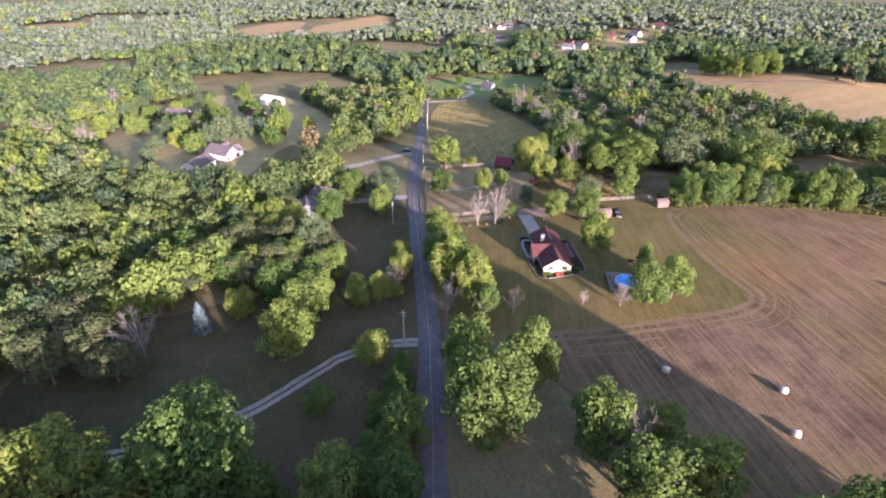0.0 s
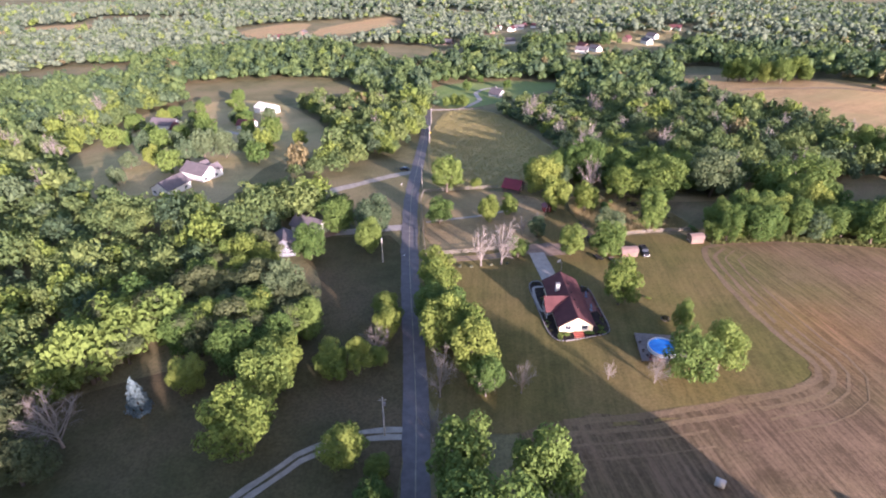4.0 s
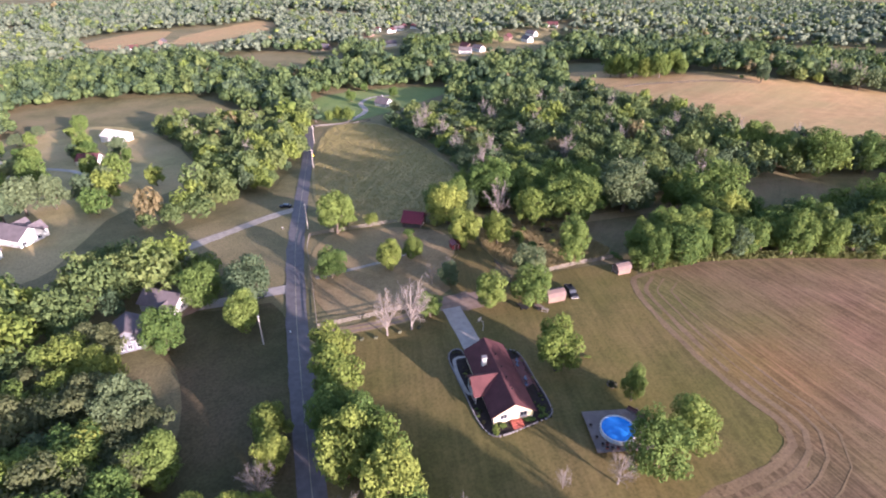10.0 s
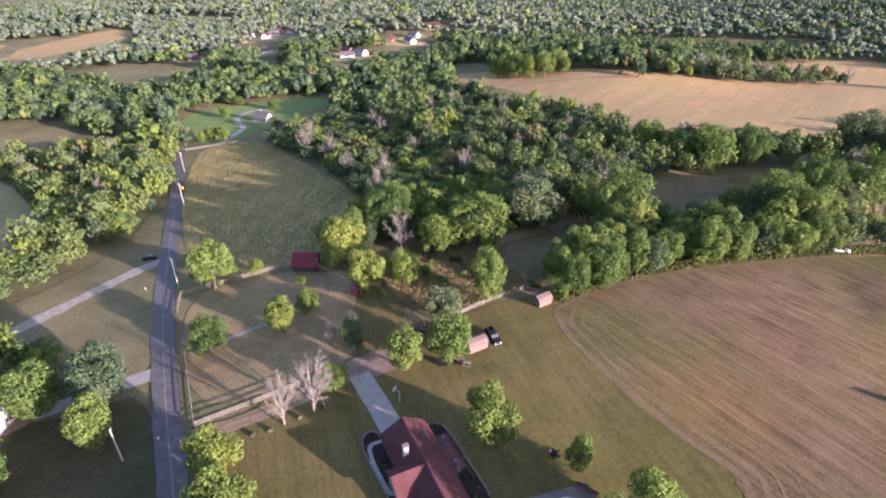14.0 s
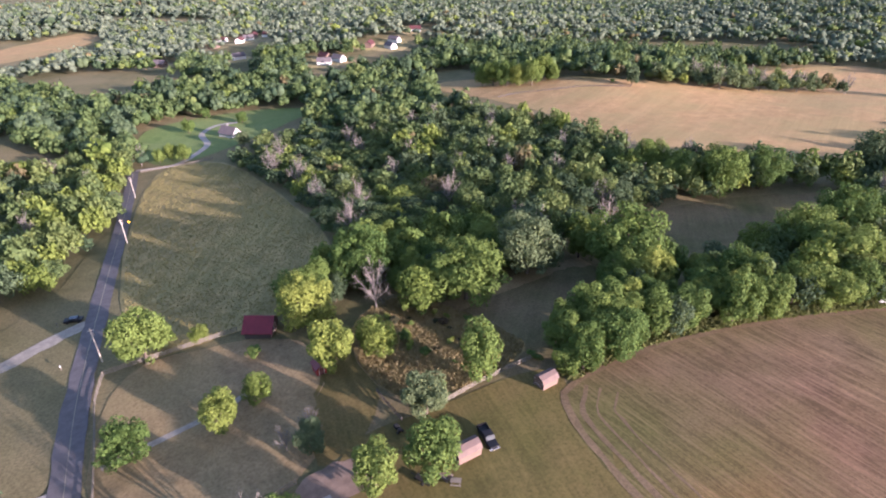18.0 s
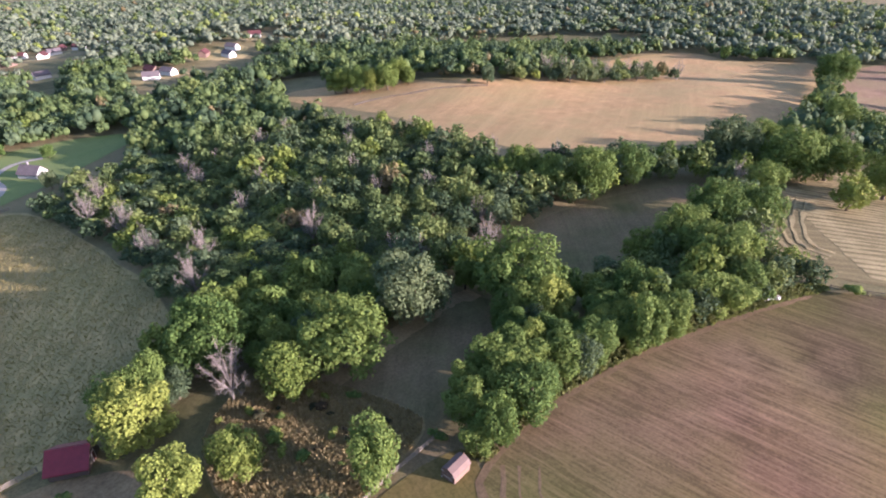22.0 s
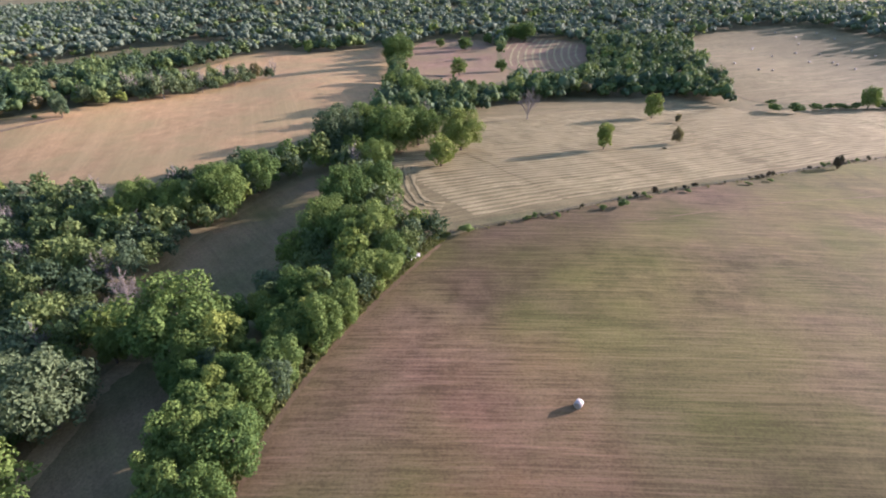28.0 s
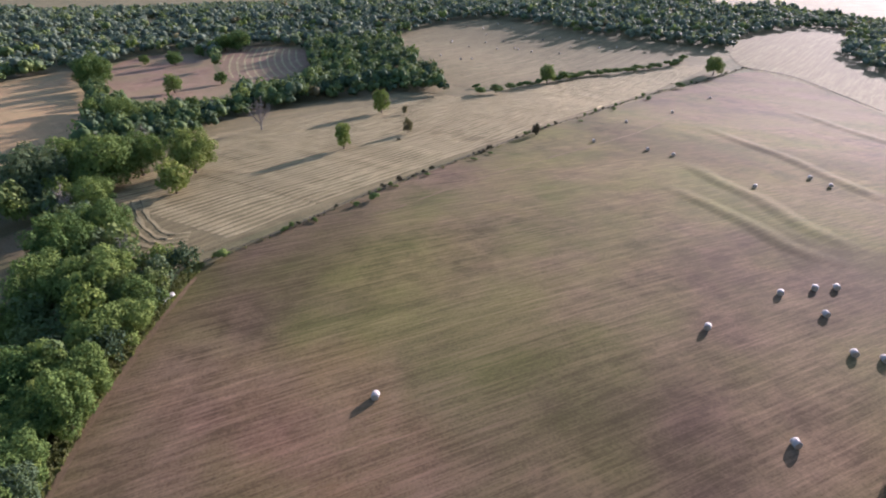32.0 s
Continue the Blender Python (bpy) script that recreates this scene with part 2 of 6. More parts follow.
xs, ys = np.meshgrid(GX, GY)
nx = len(GX)
gv = np.stack([xs.ravel(), ys.ravel(), gz(xs, ys).ravel()], -1)
gf = [(j * nx + i, j * nx + i + 1, (j + 1) * nx + i + 1, (j + 1) * nx + i) for j in range(len(GY) - 1) for i in range(nx - 1)]
ground = tagged(new("ground", from_arrays("ground", gv, gf, M_GROUND, True)), "rolling rough olive-brown grass of a ridge and valleys", "ground", kind="structure")


def smooth_ring(points, times=2, jitter=0.0, seed=1):
    """A closed outline with its corners cut and a slightly uneven edge."""
    p = np.array(points, float)
    for _ in range(times):
        q = np.roll(p, -1, 0)
        p = np.stack([0.75 * p + 0.25 * q, 0.25 * p + 0.75 * q], 1).reshape(-1, 2)
    if jitter:
        p = p + np.random.default_rng(seed).normal(0, jitter, p.shape)
    return p


def clip(poly, axis, at, keep_above):
    out = []
    for k in range(len(poly)):
        a, b = poly[k - 1], poly[k]
        ia, ib = ((a[axis] >= at), (b[axis] >= at)) if keep_above else ((a[axis] <= at), (b[axis] <= at))
        if ia != ib:
            f = (at - a[axis]) / (b[axis] - a[axis])
            out.append((a[0] + f * (b[0] - a[0]), a[1] + f * (b[1] - a[1])))
        if ib:
            out.append((b[0], b[1]))
    return out


def draped(name, ring, lift, material):
    """A sheet with the given outline, cut along the ground's own grid and laid on it."""
    verts, faces, known = [], [], {}
    lo, hi = ring.min(0), ring.max(0)
    xs_ = [v for v in GX if lo[0] < v < hi[0]]
    ys_ = [v for v in GY if lo[1] < v < hi[1]]
    strips, rest = [], [tuple(p) for p in ring]
    for v in xs_:
        strips.append(clip(rest, 0, v, False))
        rest = clip(rest, 0, v, True)
    strips.append(rest)
    for strip in strips:
        rest = strip
        cells = []
        for v in ys_:
            if len(rest) < 3:
                break
            cells.append(clip(rest, 1, v, False))
            rest = clip(rest, 1, v, True)
        cells.append(rest)
        for cell in cells:
            face = []
            for x, y in cell:
                key = (round(x, 3), round(y, 3))
                if key not in known:
                    known[key] = len(verts)
                    verts.append((x, y, float(gz(x, y)) + lift))
                if known[key] not in face:
                    face.append(known[key])
            if len(face) > 2:
                area = sum(verts[i][0] * verts[j][1] - verts[j][0] * verts[i][1] for i, j in zip(face, face[1:] + face[:1]))
                if abs(area) > 0.004:
                    faces.append(face if area > 0 else face[::-1])
    return from_arrays(name, verts, faces, material, True)


def inside(ring, x, y):
    """Which of the points lie inside the outline."""
    x, y = np.asarray(x, float), np.asarray(y, float)
    hit = np.zeros(x.shape, bool)
    for (ax, ay), (bx, by) in zip(ring, np.roll(ring, -1, 0)):
        cross = ((ay > y) != (by > y)) & (x < (bx - ax) * (y - ay) / (by - ay + 1e-12) + ax)
        hit ^= cross
    return hit


CLEAR = []


def keep_clear(ring, over=0.0):
    """No woods here, nor, by the share given, on the near side, where tall trees would stand in front."""
    CLEAR.append(ring)
    if over:
        CLEAR.append(np.array((35.0, 115.0)) + (ring - (35.0, 115.0)) * (1 - over / 2))
        CLEAR.append(np.array((35.0, 115.0)) + (ring - (35.0, 115.0)) * (1 - over))


def field(name, label, points, lift, material, jitter=0.4, smooth=2, clear=True, over=0.0):
    ring = smooth_ring(points, smooth, jitter, len(CLEAR) + 3)
    if clear:
        keep_clear(ring, over)
    return tagged(new(name, draped(name, ring, lift, material)), label, "field", kind="structure")


field("hay_field", "cut hay field, brownish with mown lines", ((12, 100), (24, 103), (41, 105), (63, 110), (74, 113), (79, 118), (77, 126), (74.5, 140), (74, 156), (75, 168), (81, 176), (105, 178.5),
      (133, 176), (161, 170), (184, 164), (192, 160), (232, 107), (303, 9), (393, -118), (478, -274), (431, -290), (325, -253), (200, -190), (130, -110), (90, -20), (62, 38), (30, 78)), 0.135, M_HAY, 0.3)
field("lawn", "olive mown lawn round the ranch house", ((-4, 99), (22, 100), (41, 102), (66, 107), (79, 111), (83, 118), (80, 126), (78, 140), (77, 156), (79, 170), (83, 183), (57, 179.5),
      (38, 180), (30, 172), (-3.5, 167)), 0.12, M_LAWN, 0.2)
field("lawn_west", "lawn beside the gravel lane, shade put into its colour", ((-32, 124), (-58, 120), (-95, 98), (-94, 84), (-70, 60), (-6, 50), (-4, 101), (-10, 182), (-29, 180), (-40, 184), (-46, 176), (-28, 150)), 0.06, M_LAWN_W)
field("paddock", "dry brown paddock with thin grass", ((-6, 168.5), (18, 172.5), (28, 174), (30, 181), (31, 190), (37, 200), (34, 216), (16, 222), (-8, 221)), 0.10, M_PADDOCK)
field("barn_lawn", "shaded green grass beside the paddock", ((28, 174), (40, 178), (46, 192), (46, 206), (38, 212), (36, 200), (31, 190), (30, 181)), 0.104, M_LAWN)
field("meadow", "tall green and golden meadow grass", ((-9, 222), (16, 223), (30, 227), (47, 238), (54, 262), (52, 300), (38, 380), (25, 416), (-10, 409)), 0.12, M_MEADOW, 0.3)
field("scrub", "golden overgrown scrub grass", ((44, 214), (58, 224), (67, 221), (79, 197), (80, 187), (52, 180.5), (43.5, 192)), 0.14, M_GOLD)
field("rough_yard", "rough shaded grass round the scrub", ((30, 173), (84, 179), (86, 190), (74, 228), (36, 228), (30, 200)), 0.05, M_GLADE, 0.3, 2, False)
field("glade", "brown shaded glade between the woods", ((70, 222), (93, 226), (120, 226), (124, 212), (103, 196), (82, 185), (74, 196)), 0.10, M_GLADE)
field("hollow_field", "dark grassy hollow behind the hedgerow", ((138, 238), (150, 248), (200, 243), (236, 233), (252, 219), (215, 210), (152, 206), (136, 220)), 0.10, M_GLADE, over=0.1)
field("pasture", "tan dry pasture on a hill", ((192, 524), (213, 533), (232, 522), (262, 488), (278, 460), (300, 432), (340, 412), (400, 410), (450, 425), (488, 459), (537, 456), (581, 443), (597, 424), (590, 395), (596, 362), (650, 329), (560, 296), (491, 276),
      (413, 256), (369, 248), (299, 251), (269, 275), (243, 290), (220, 315), (224, 390), (212, 450), (198, 490)), 0.12, M_PASTURE, 0.8, over=0.13)
field("stubble_field", "pale raked stubble in windrows", ((196, 184), (197, 164), (235, 109), (306, 11), (395, -113), (500, -270), (520, -250), (497, -192), (440, -40), (413, 17), (440, 60), (430, 110), (400, 165), (350, 182), (290, 206), (250, 214)), 0.12, M_STUBBLE, 0.3)
field("hay_hill", "pale mown hill with scattered bales", ((458, 20), (532, 8), (697, 24), (781, -58), (808, -112), (752, -162), (640, -190), (585, -248), (562, -292), (536, -232), (494, -166), (472, -104), (450, -42), (436, 8)), 0.14, M_STUBBLE, over=0.10)
field("windrow_field", "tan field with curved windrows", ((560, 190), (703, 206), (720, 160), (677, 110), (600, 110), (540, 130), (522, 165)), 0.14, M_SCRUBBY, over=0.13)
field("far_paddock", "reddish tan scrubby paddock", ((560, 195), (700, 212), (690, 300), (560, 290), (480, 250), (460, 190), (520, 170)), 0.10, M_SCRUBBY, over=0.13)
field("far_ridge_field", "pale hazy field along the ridge", ((470, -268), (538, -298), (625, -392), (690, -540), (686, -632), (545, -440), (441, -395), (324, -256), (394, -284)), 0.14, M_STUBBLE, over=0.10)
field("lane_lawn", "dry lawn beside the lane", ((-50, 216), (-60, 226), (-38, 244), (-24, 268), (-18, 320), (-11, 320), (-9, 185), (-28, 187), (-30, 200)), 0.10, M_GROUND)
field("house_clearing", "dry grass clearing round white houses", ((-178, 270), (-193, 311), (-200, 350), (-210, 404), (-187, 440), (-139, 450), (-100, 410), (-60, 320), (-60, 285), (-75, 262), (-78, 225), (-80, 204), (-105, 203), (-132, 213), (-156, 235)), 0.10, M_CLEARING, over=0.12)
field("back_lawn", "green lawn round the far house", ((-20, 500), (20, 520), (76, 520), (100, 500), (70, 470), (40, 440), (14, 416), (-8, 416)), 0.12, M_FARLAWN, over=0.1)
field("far_field", "tan hay field on the far slope", ((-225, 950), (-150, 1080), (-100, 1140), (-76, 1030), (-175, 820)), 0.3, M_PASTURE, 3, over=0.13)
field("far_field_west", "tan field far off", ((-340, 930), (-285, 1060), (-225, 1030), (-245, 850), (-290, 835)), 0.3, M_PASTURE, 3, over=0.13)
field("far_field_edge", "tan field beyond the western woods", ((-800, 1080), (-800, 1130), (-720, 1190), (-640, 1100), (-680, 1020)), 0.3, M_PASTURE, 3, over=0.1)
field("village_clearing", "pale cleared ground among far houses", ((54, 856), (110, 965), (212, 1060), (276, 800), (215, 716), (140, 672), (10, 735)), 0.2, M_GROUND, 3, 1, False)


# ================= roads =================
def smooth_line(points, step=4.0):
    """A curve through the points, at even steps."""
    p = np.array(points, float)
    p = np.vstack([2 * p[0] - p[1], p, 2 * p[-1] - p[-2]])
    out = []
    for k in range(1, len(p) - 2):
        n = max(int(np.linalg.norm(p[k + 1] - p[k]) / step), 1)
        for s in np.arange(n) / n:
            a, b, c, d = p[k - 1:k + 3]
            out.append(0.5 * (2 * b + (c - a) * s + (2 * a - 5 * b + 4 * c - d) * s * s + (3 * b - a - 3 * c + d) * s ** 3))
    out.append(p[-2])
    return np.array(out)


def ribbon(name, points, width, lift, material, rough_edge=0.12, across=3, side=0.0, step=3.0):
    line = smooth_line(points, step)
    way = np.gradient(line, axis=0)
    way /= np.linalg.norm(way, axis=1)[:, None]
    normal = np.stack([-way[:, 1], way[:, 0]], -1)
    r = np.random.default_rng(len(name) + int(width * 10))
    verts, faces = [], []
    for k in range(len(line)):
        for j in range(across + 1):
            off = (j / across - 0.5) * width + side + (r.normal(0, rough_edge) if j in (0, across) else 0)
            x, y = line[k] + normal[k] * off
            verts.append((x, y, float(gz(x, y)) + lift))
    n = across + 1
    for k in range(len(line) - 1):
        for j in range(across):
            faces.append((k * n + j, (k + 1) * n + j, (k + 1) * n + j + 1, k * n + j + 1))
    return from_arrays(name, verts, faces, material, True)


ROAD = ((-1, -150), (-1, 0), (-1.5, 62), (-3.2, 101), (-5.3, 126), (-7.3, 146), (-9.4, 170), (-11.2, 198), (-12.0, 222), (-12.1, 266), (-12.4, 317), (-13.2, 370), (-14.3, 412))
tagged(new("road", ribbon("road", ROAD, 5.0, 0.2, M_ASPHALT, 0.1, 4)), "narrow worn grey asphalt country road", "road", kind="structure")
for side in (-0.85, 0.85):
    tagged(new("lane_south", ribbon("lane_south", ((-5, 100), (-12, 99.5), (-21, 96), (-28, 90), (-37, 81), (-47, 75), (-60, 70), (-75, 70)), 1.15, 0.16, M_GRAVEL, 0.1, 2, side)), "pale gravel wheel track of the lane", "lane", kind="structure")
# the mower's rounds along the edge of the hay field
EDGE = ((24, 103.3), (41, 105.3), (63, 110.3), (73.5, 113.3), (78.3, 118.2), (76.5, 126), (74.2, 140), (73.7, 156), (74.8, 168), (81, 175.4), (105, 178), (133, 175.5), (161, 169.5), (184, 163.5))


def band(points, near, far, seed):
    """The two uneven edges of a strip between two distances to the right of a line."""
    line = smooth_line(points, 2.5)
    way = np.gradient(line, axis=0)
    way /= np.linalg.norm(way, axis=1)[:, None]
    normal = np.stack([way[:, 1], -way[:, 0]], -1)
    r = np.random.default_rng(seed)
    return line + normal * (near + r.normal(0, 0.12, (len(line), 1))), line + normal * (far + r.normal(0, 0.16, (len(line), 1)))


def strip(name, edges, lift, material):
    """A strip laid on the ground piece by piece; pieces that fold over at a tight bend are left out."""
    a, c = edges
    verts, faces = [], []
    for k in range(len(a) - 1):
        if np.dot(a[k + 1] - a[k], c[k + 1] - c[k]) > 0.3 * np.dot(a[k + 1] - a[k], a[k + 1] - a[k]):
            me = draped(name, np.array((a[k], a[k + 1], c[k + 1], c[k])), lift, material)
            base = len(verts)
            verts.extend(tuple(v.co) for v in me.vertices)
            faces.extend([i + base for i in p.vertices] for p in me.polygons)
            bpy.data.meshes.remove(me)
    return from_arrays(name, verts, faces, material)


for k, (near, far) in enumerate(((0.3, 1.7), (3.2, 4.3), (6.2, 6.7), (9.6, 10.0))):
    tagged(new("mown_line", strip("mown_line", band(EDGE if k < 1 else EDGE[:10], near, far, 40 + k), 0.146, M_MOWN)), "pale line of cut straw along the field edge", "field", kind="structure")
tagged(new("lane_west", ribbon("lane_west", ((-12.5, 247.5), (-17, 244.5), (-24, 238.5), (-33, 230.5), (-47, 217.5), (-62, 205)), 4.2, 0.16, M_GRAVEL, 0.2)), "pale gravel lane", "lane", kind="structure")
tagged(new("driveway_west", ribbon("driveway_west", ((-10.5, 187.6), (-20, 186.0), (-30, 184.3), (-36, 183.6)), 4.2, 0.16, M_CONCRETE)), "pale concrete driveway", "driveway", kind="structure")
tagged(new("driveway_loop", ribbon("driveway_loop", ((-13, 413), (4, 413), (16, 430), (23, 450), (21, 474), (30, 491), (44, 492)), 3.6, 0.18, M_CONCRETE)), "curved pale driveway", "driveway", kind="structure")
tagged(new("driveway", ribbon("driveway", ((27.6, 168.5), (28.3, 162), (29.6, 149.5)), 4.5, 0.18, M_CONCRETE, 0.05)), "pale concrete driveway of the ranch house", "driveway", kind="structure")
field("turnaround", "brown gravel turning place at the end of the driveway", ((24.5, 167), (24.5, 173), (31, 175), (38, 174), (39.5, 170), (35, 167), (31, 166.5)), 0.16, M_TURN, 0.25)
tagged(new("farm_track", ribbon("farm_track", ((-5, 164), (8, 165.2), (15, 166.4), (20, 168), (26, 170)), 3.6, 0.15, M_PADDOCK, 0.2)), "dry earth farm track beside the fence", "track", kind="structure")
for side in (-0.85, 0.85):
    tagged(new("wheel_rut", ribbon("wheel_rut", ((-4, 163.9), (8, 165.1), (15, 166.3), (20, 168), (26, 170)), 0.75, 0.19, M_TURN, 0.08, 2, side)), "bare earth wheel rut of the farm track", "track", kind="structure")

tagged(new("glade_track", strip("glade_track", band(((70, 212), (82, 216), (95, 219), (108, 222.5), (122, 223.5)), -3.0, 3.0, 55), 0.13, M_PADDOCK)), "worn brown track across the glade", "track", kind="structure")

# ================= trees =================
def quads(centres, normals, size, r):
    """Small uneven leaf clumps: one crooked quad each."""
    n = len(centres)
    up = np.where(np.abs(normals[:, 2:3]) < 0.9, [[0, 0, 1.0]], [[1.0, 0, 0]])
    a = np.cross(up, normals)
    a /= np.linalg.norm(a, axis=1)[:, None] + 1e-9
    b = np.cross(normals, a)
    turn = r.uniform(0, 2 * np.pi, n)[:, None]
    a, b = a * np.cos(turn) + b * np.sin(turn), b * np.cos(turn) - a * np.sin(turn)
    s = size * r.uniform(0.6, 1.35, (n, 1))
    corners = []
    for ka, kb in ((-1.25, -0.25), (0.15, -0.7), (1.25, 0.2), (-0.2, 0.7)):
        corners.append(centres + s * (ka * r.uniform(0.6, 1.1, (n, 1)) * a + kb * r.uniform(0.6, 1.1, (n, 1)) * b + normals * r.normal(0, 0.22, (n, 1))))
    v = np.stack(corners, 1).reshape(-1, 3)
    return v, np.arange(4 * n).reshape(-1, 4)


def unit(r, n):
    v = r.normal(size=(n, 3))
    return v / np.linalg.norm(v, axis=1)[:, None]


def crown_arrays(seed, lobes, count, size, flat=1.0, low=0.45, spread=0.62, plate=1.0):
    """A lobed crown of radius about 1 whose middle is 1.0 above the ground: leaf clumps on many rounded boughs."""
    r = np.random.default_rng(seed)
    d = unit(r, lobes * 3)
    d = d[d[:, 2] > -low][:lobes]
    c = d * spread * r.uniform(0.50, 1.36, (len(d), 1)) * (1, 1, flat)
    c[:, 2] += 0.12 * (1 - np.hypot(c[:, 0], c[:, 1]))
    rad = r.uniform(0.13, 0.31, len(d)) * (1.0 if lobes > 16 else 1.25)
    pick = r.choice(len(d), count * 2, p=rad ** 2 / (rad ** 2).sum())
    n = unit(r, count * 2)
    p = c[pick] + n * (rad[pick] * r.uniform(0.70, 1.22, count * 2))[:, None] * (2 - plate, 2 - plate, plate)
    deep = (np.linalg.norm(p[:, None] - c[None], axis=2) < 0.72 * plate * rad[None]).any(1)
    p, n = p[~deep][:count], n[~deep][:count]
    n = n + 0.5 * unit(r, len(n)) + (0, 0, 0.25 + 0.6 * (1 - plate))
    n /= np.linalg.norm(n, axis=1)[:, None]
    v, f = quads(p, n, size, r)
    v[:, 2] += 1.0
    return v, f


def tube(points, radii, sides=6):
    """A tapered round limb through the points."""
    v, f = [], []
    points = [np.array(p, float) for p in points]
    for k, (p, rad) in enumerate(zip(points, radii)):
        way = points[min(k + 1, len(points) - 1)] - points[max(k - 1, 0)]
        way /= np.linalg.norm(way) + 1e-9
        a = np.cross(way, (0.31, 0.95, 0.1))
        a /= np.linalg.norm(a)
        b = np.cross(way, a)
        for s in range(sides):
            t = 2 * np.pi * s / sides
            v.append(p + rad * (np.cos(t) * a + np.sin(t) * b))
    for k in range(len(points) - 1):
        for s in range(sides):
            t = (s + 1) % sides
            f.append((k * sides + s, k * sides + t, (k + 1) * sides + t, (k + 1) * sides + s))
    return v, f


def join(pieces):
    v, f = [], []
    for pv, pf in pieces:
        base = len(v)
        v.extend(pv)
        f.extend(tuple(int(i) + base for i in face) for face in pf)
    return v, f


def trunk_arrays(seed, top=1.35):
    r = np.random.default_rng(seed)
    lean = r.normal(0, 0.05, 2)
    pieces = [tube([(0, 0, -0.12), (0.01, 0, 0.1), (lean[0], lean[1], 0.6), (2 * lean[0], 2 * lean[1], top)], (0.10, 0.065, 0.05, 0.025), 7)]
    for k in range(6):
        t = 2 * np.pi * (k + r.uniform(-0.3, 0.3)) / 6
        z = r.uniform(0.5, 0.95)
        o = np.array((np.cos(t), np.sin(t), 0))
        pieces.append(tube([(lean[0], lean[1], z), o * 0.3 + (0, 0, z + 0.25), o * 0.6 + (0, 0, z + 0.5)], (0.032, 0.022, 0.008), 5))
    return join(pieces)


def bare_arrays(seed):
    """A leafless tree: a short trunk, spreading stems, boughs and many fine twigs in a rounded crown."""
    r = np.random.default_rng(seed)
    pieces = [tube([(0, 0, -0.1), (0.01, 0.01, 0.3), (0.02, 0, 0.7), (0.0, 0.04, 1.5), (0.02, 0.03, 2.05)], (0.07, 0.05, 0.034, 0.02, 0.006), 7)]
    for k in range(9):
        t, z = 2.4 * k + r.uniform(-0.4, 0.4), 0.22 + 0.07 * k
        tilt = r.uniform(0.38, 0.85) if k < 6 else r.uniform(0.15, 0.4)
        o = np.array((np.cos(t) * np.sin(tilt), np.sin(t) * np.sin(tilt), np.cos(tilt)))
        long = (1.55 - 0.25 * tilt) * r.uniform(0.85, 1.1)
        a = np.array((0.01, 0.01, z))
        bend = a + o * 0.5 * long + (0, 0, 0.05) + r.normal(0, 0.04, 3)
        end = a + o * long + r.normal(0, 0.07, 3)
        pieces.append(tube([a, bend, end], (0.028, 0.017, 0.006), 5))
        for j in range(11):
            s = 0.22 + 0.76 * j / 11
            b = a + (bend - a) * 2 * s if s < 0.5 else bend + (end - bend) * (2 * s - 1)
            q = o + r.normal(0, 0.55, 3)
            q /= np.linalg.norm(q)
            e = b + q * r.uniform(0.28, 0.52) * (1.15 - 0.5 * s)
            pieces.append(tube([b, (b + e) / 2 + r.normal(0, 0.02, 3), e], (0.009, 0.007, 0.003), 3))
            for _ in range(8):
                c = b + (e - b) * r.uniform(0.2, 1)
                w = q + r.normal(0, 0.6, 3)
                pieces.append(tube([c, c + w / np.linalg.norm(w) * r.uniform(0.14, 0.30)], (0.0045, 0.002), 3))
    return join(pieces)


def conifer_arrays(seed, count, size, wide=1.0):
    """A cone of drooping boughs, radius 1 and 3 high."""
    r = np.random.default_rng(seed)
    z = 3.0 * (1 - np.sqrt(r.uniform(0.0, 1, count)))
    t = r.uniform(0, 2 * np.pi, count)
    tiers = 0.85 + 0.15 * np.cos(z * 9 + 2 * np.sin(3 * t)) + r.normal(0, 0.06, count)
    rad = wide * (1 - z / 3.05) ** 0.8 * tiers
    p = np.stack([rad * np.cos(t), rad * np.sin(t), z + 0.15], -1)
    n = np.stack([np.cos(t), np.sin(t), 0.55 + 0 * t], -1) + 0.4 * unit(r, count)
    n /= np.linalg.norm(n, axis=1)[:, None]
    return quads(p, n, size, r)


def mesh_of(name, arrays, material, smooth=False):
    return from_arrays(name, arrays[0], [tuple(int(i) for i in f) for f in arrays[1]], material, smooth)


SHAPES = [(11 + k, 64 + 8 * (k % 4), (1.1, 0.95, 1.2, 1.0, 1.3, 0.9)[k], (0.62, 0.68, 0.58, 0.64, 0.56, 0.7)[k]) for k in range(6)]
LAYERED = [crown_arrays(131 + k, 26 + 5 * k, 4800, 0.052, (0.75, 0.95, 0.85)[k], 0.55, 0.74, 0.5) for k in range(3)]
CROWN = [crown_arrays(s, n, 6000, 0.047, flat, 0.8, spread) for s, n, flat, spread in SHAPES]
CROWN_FAR = [crown_arrays(s, n, 1700, 0.088, flat, 0.8, spread) for s, n, flat, spread in SHAPES]
BIG = [crown_arrays(31 + k, 90, 9000, 0.041, (0.95, 0.85)[k], 0.85, 0.72) for k in range(2)]
SHRUB = [crown_arrays(51 + k, 12, 520, 0.13, 0.8, 0.9, 0.6) for k in range(2)]
FAR_MESH = {(i, m.name): mesh_of("crown", a, m) for i, a in enumerate(CROWN_FAR) for m in (M_LEAF, M_LEAF_YEL, M_LEAF_GREY, M_LEAF_RUST, M_LEAF_DARK)}
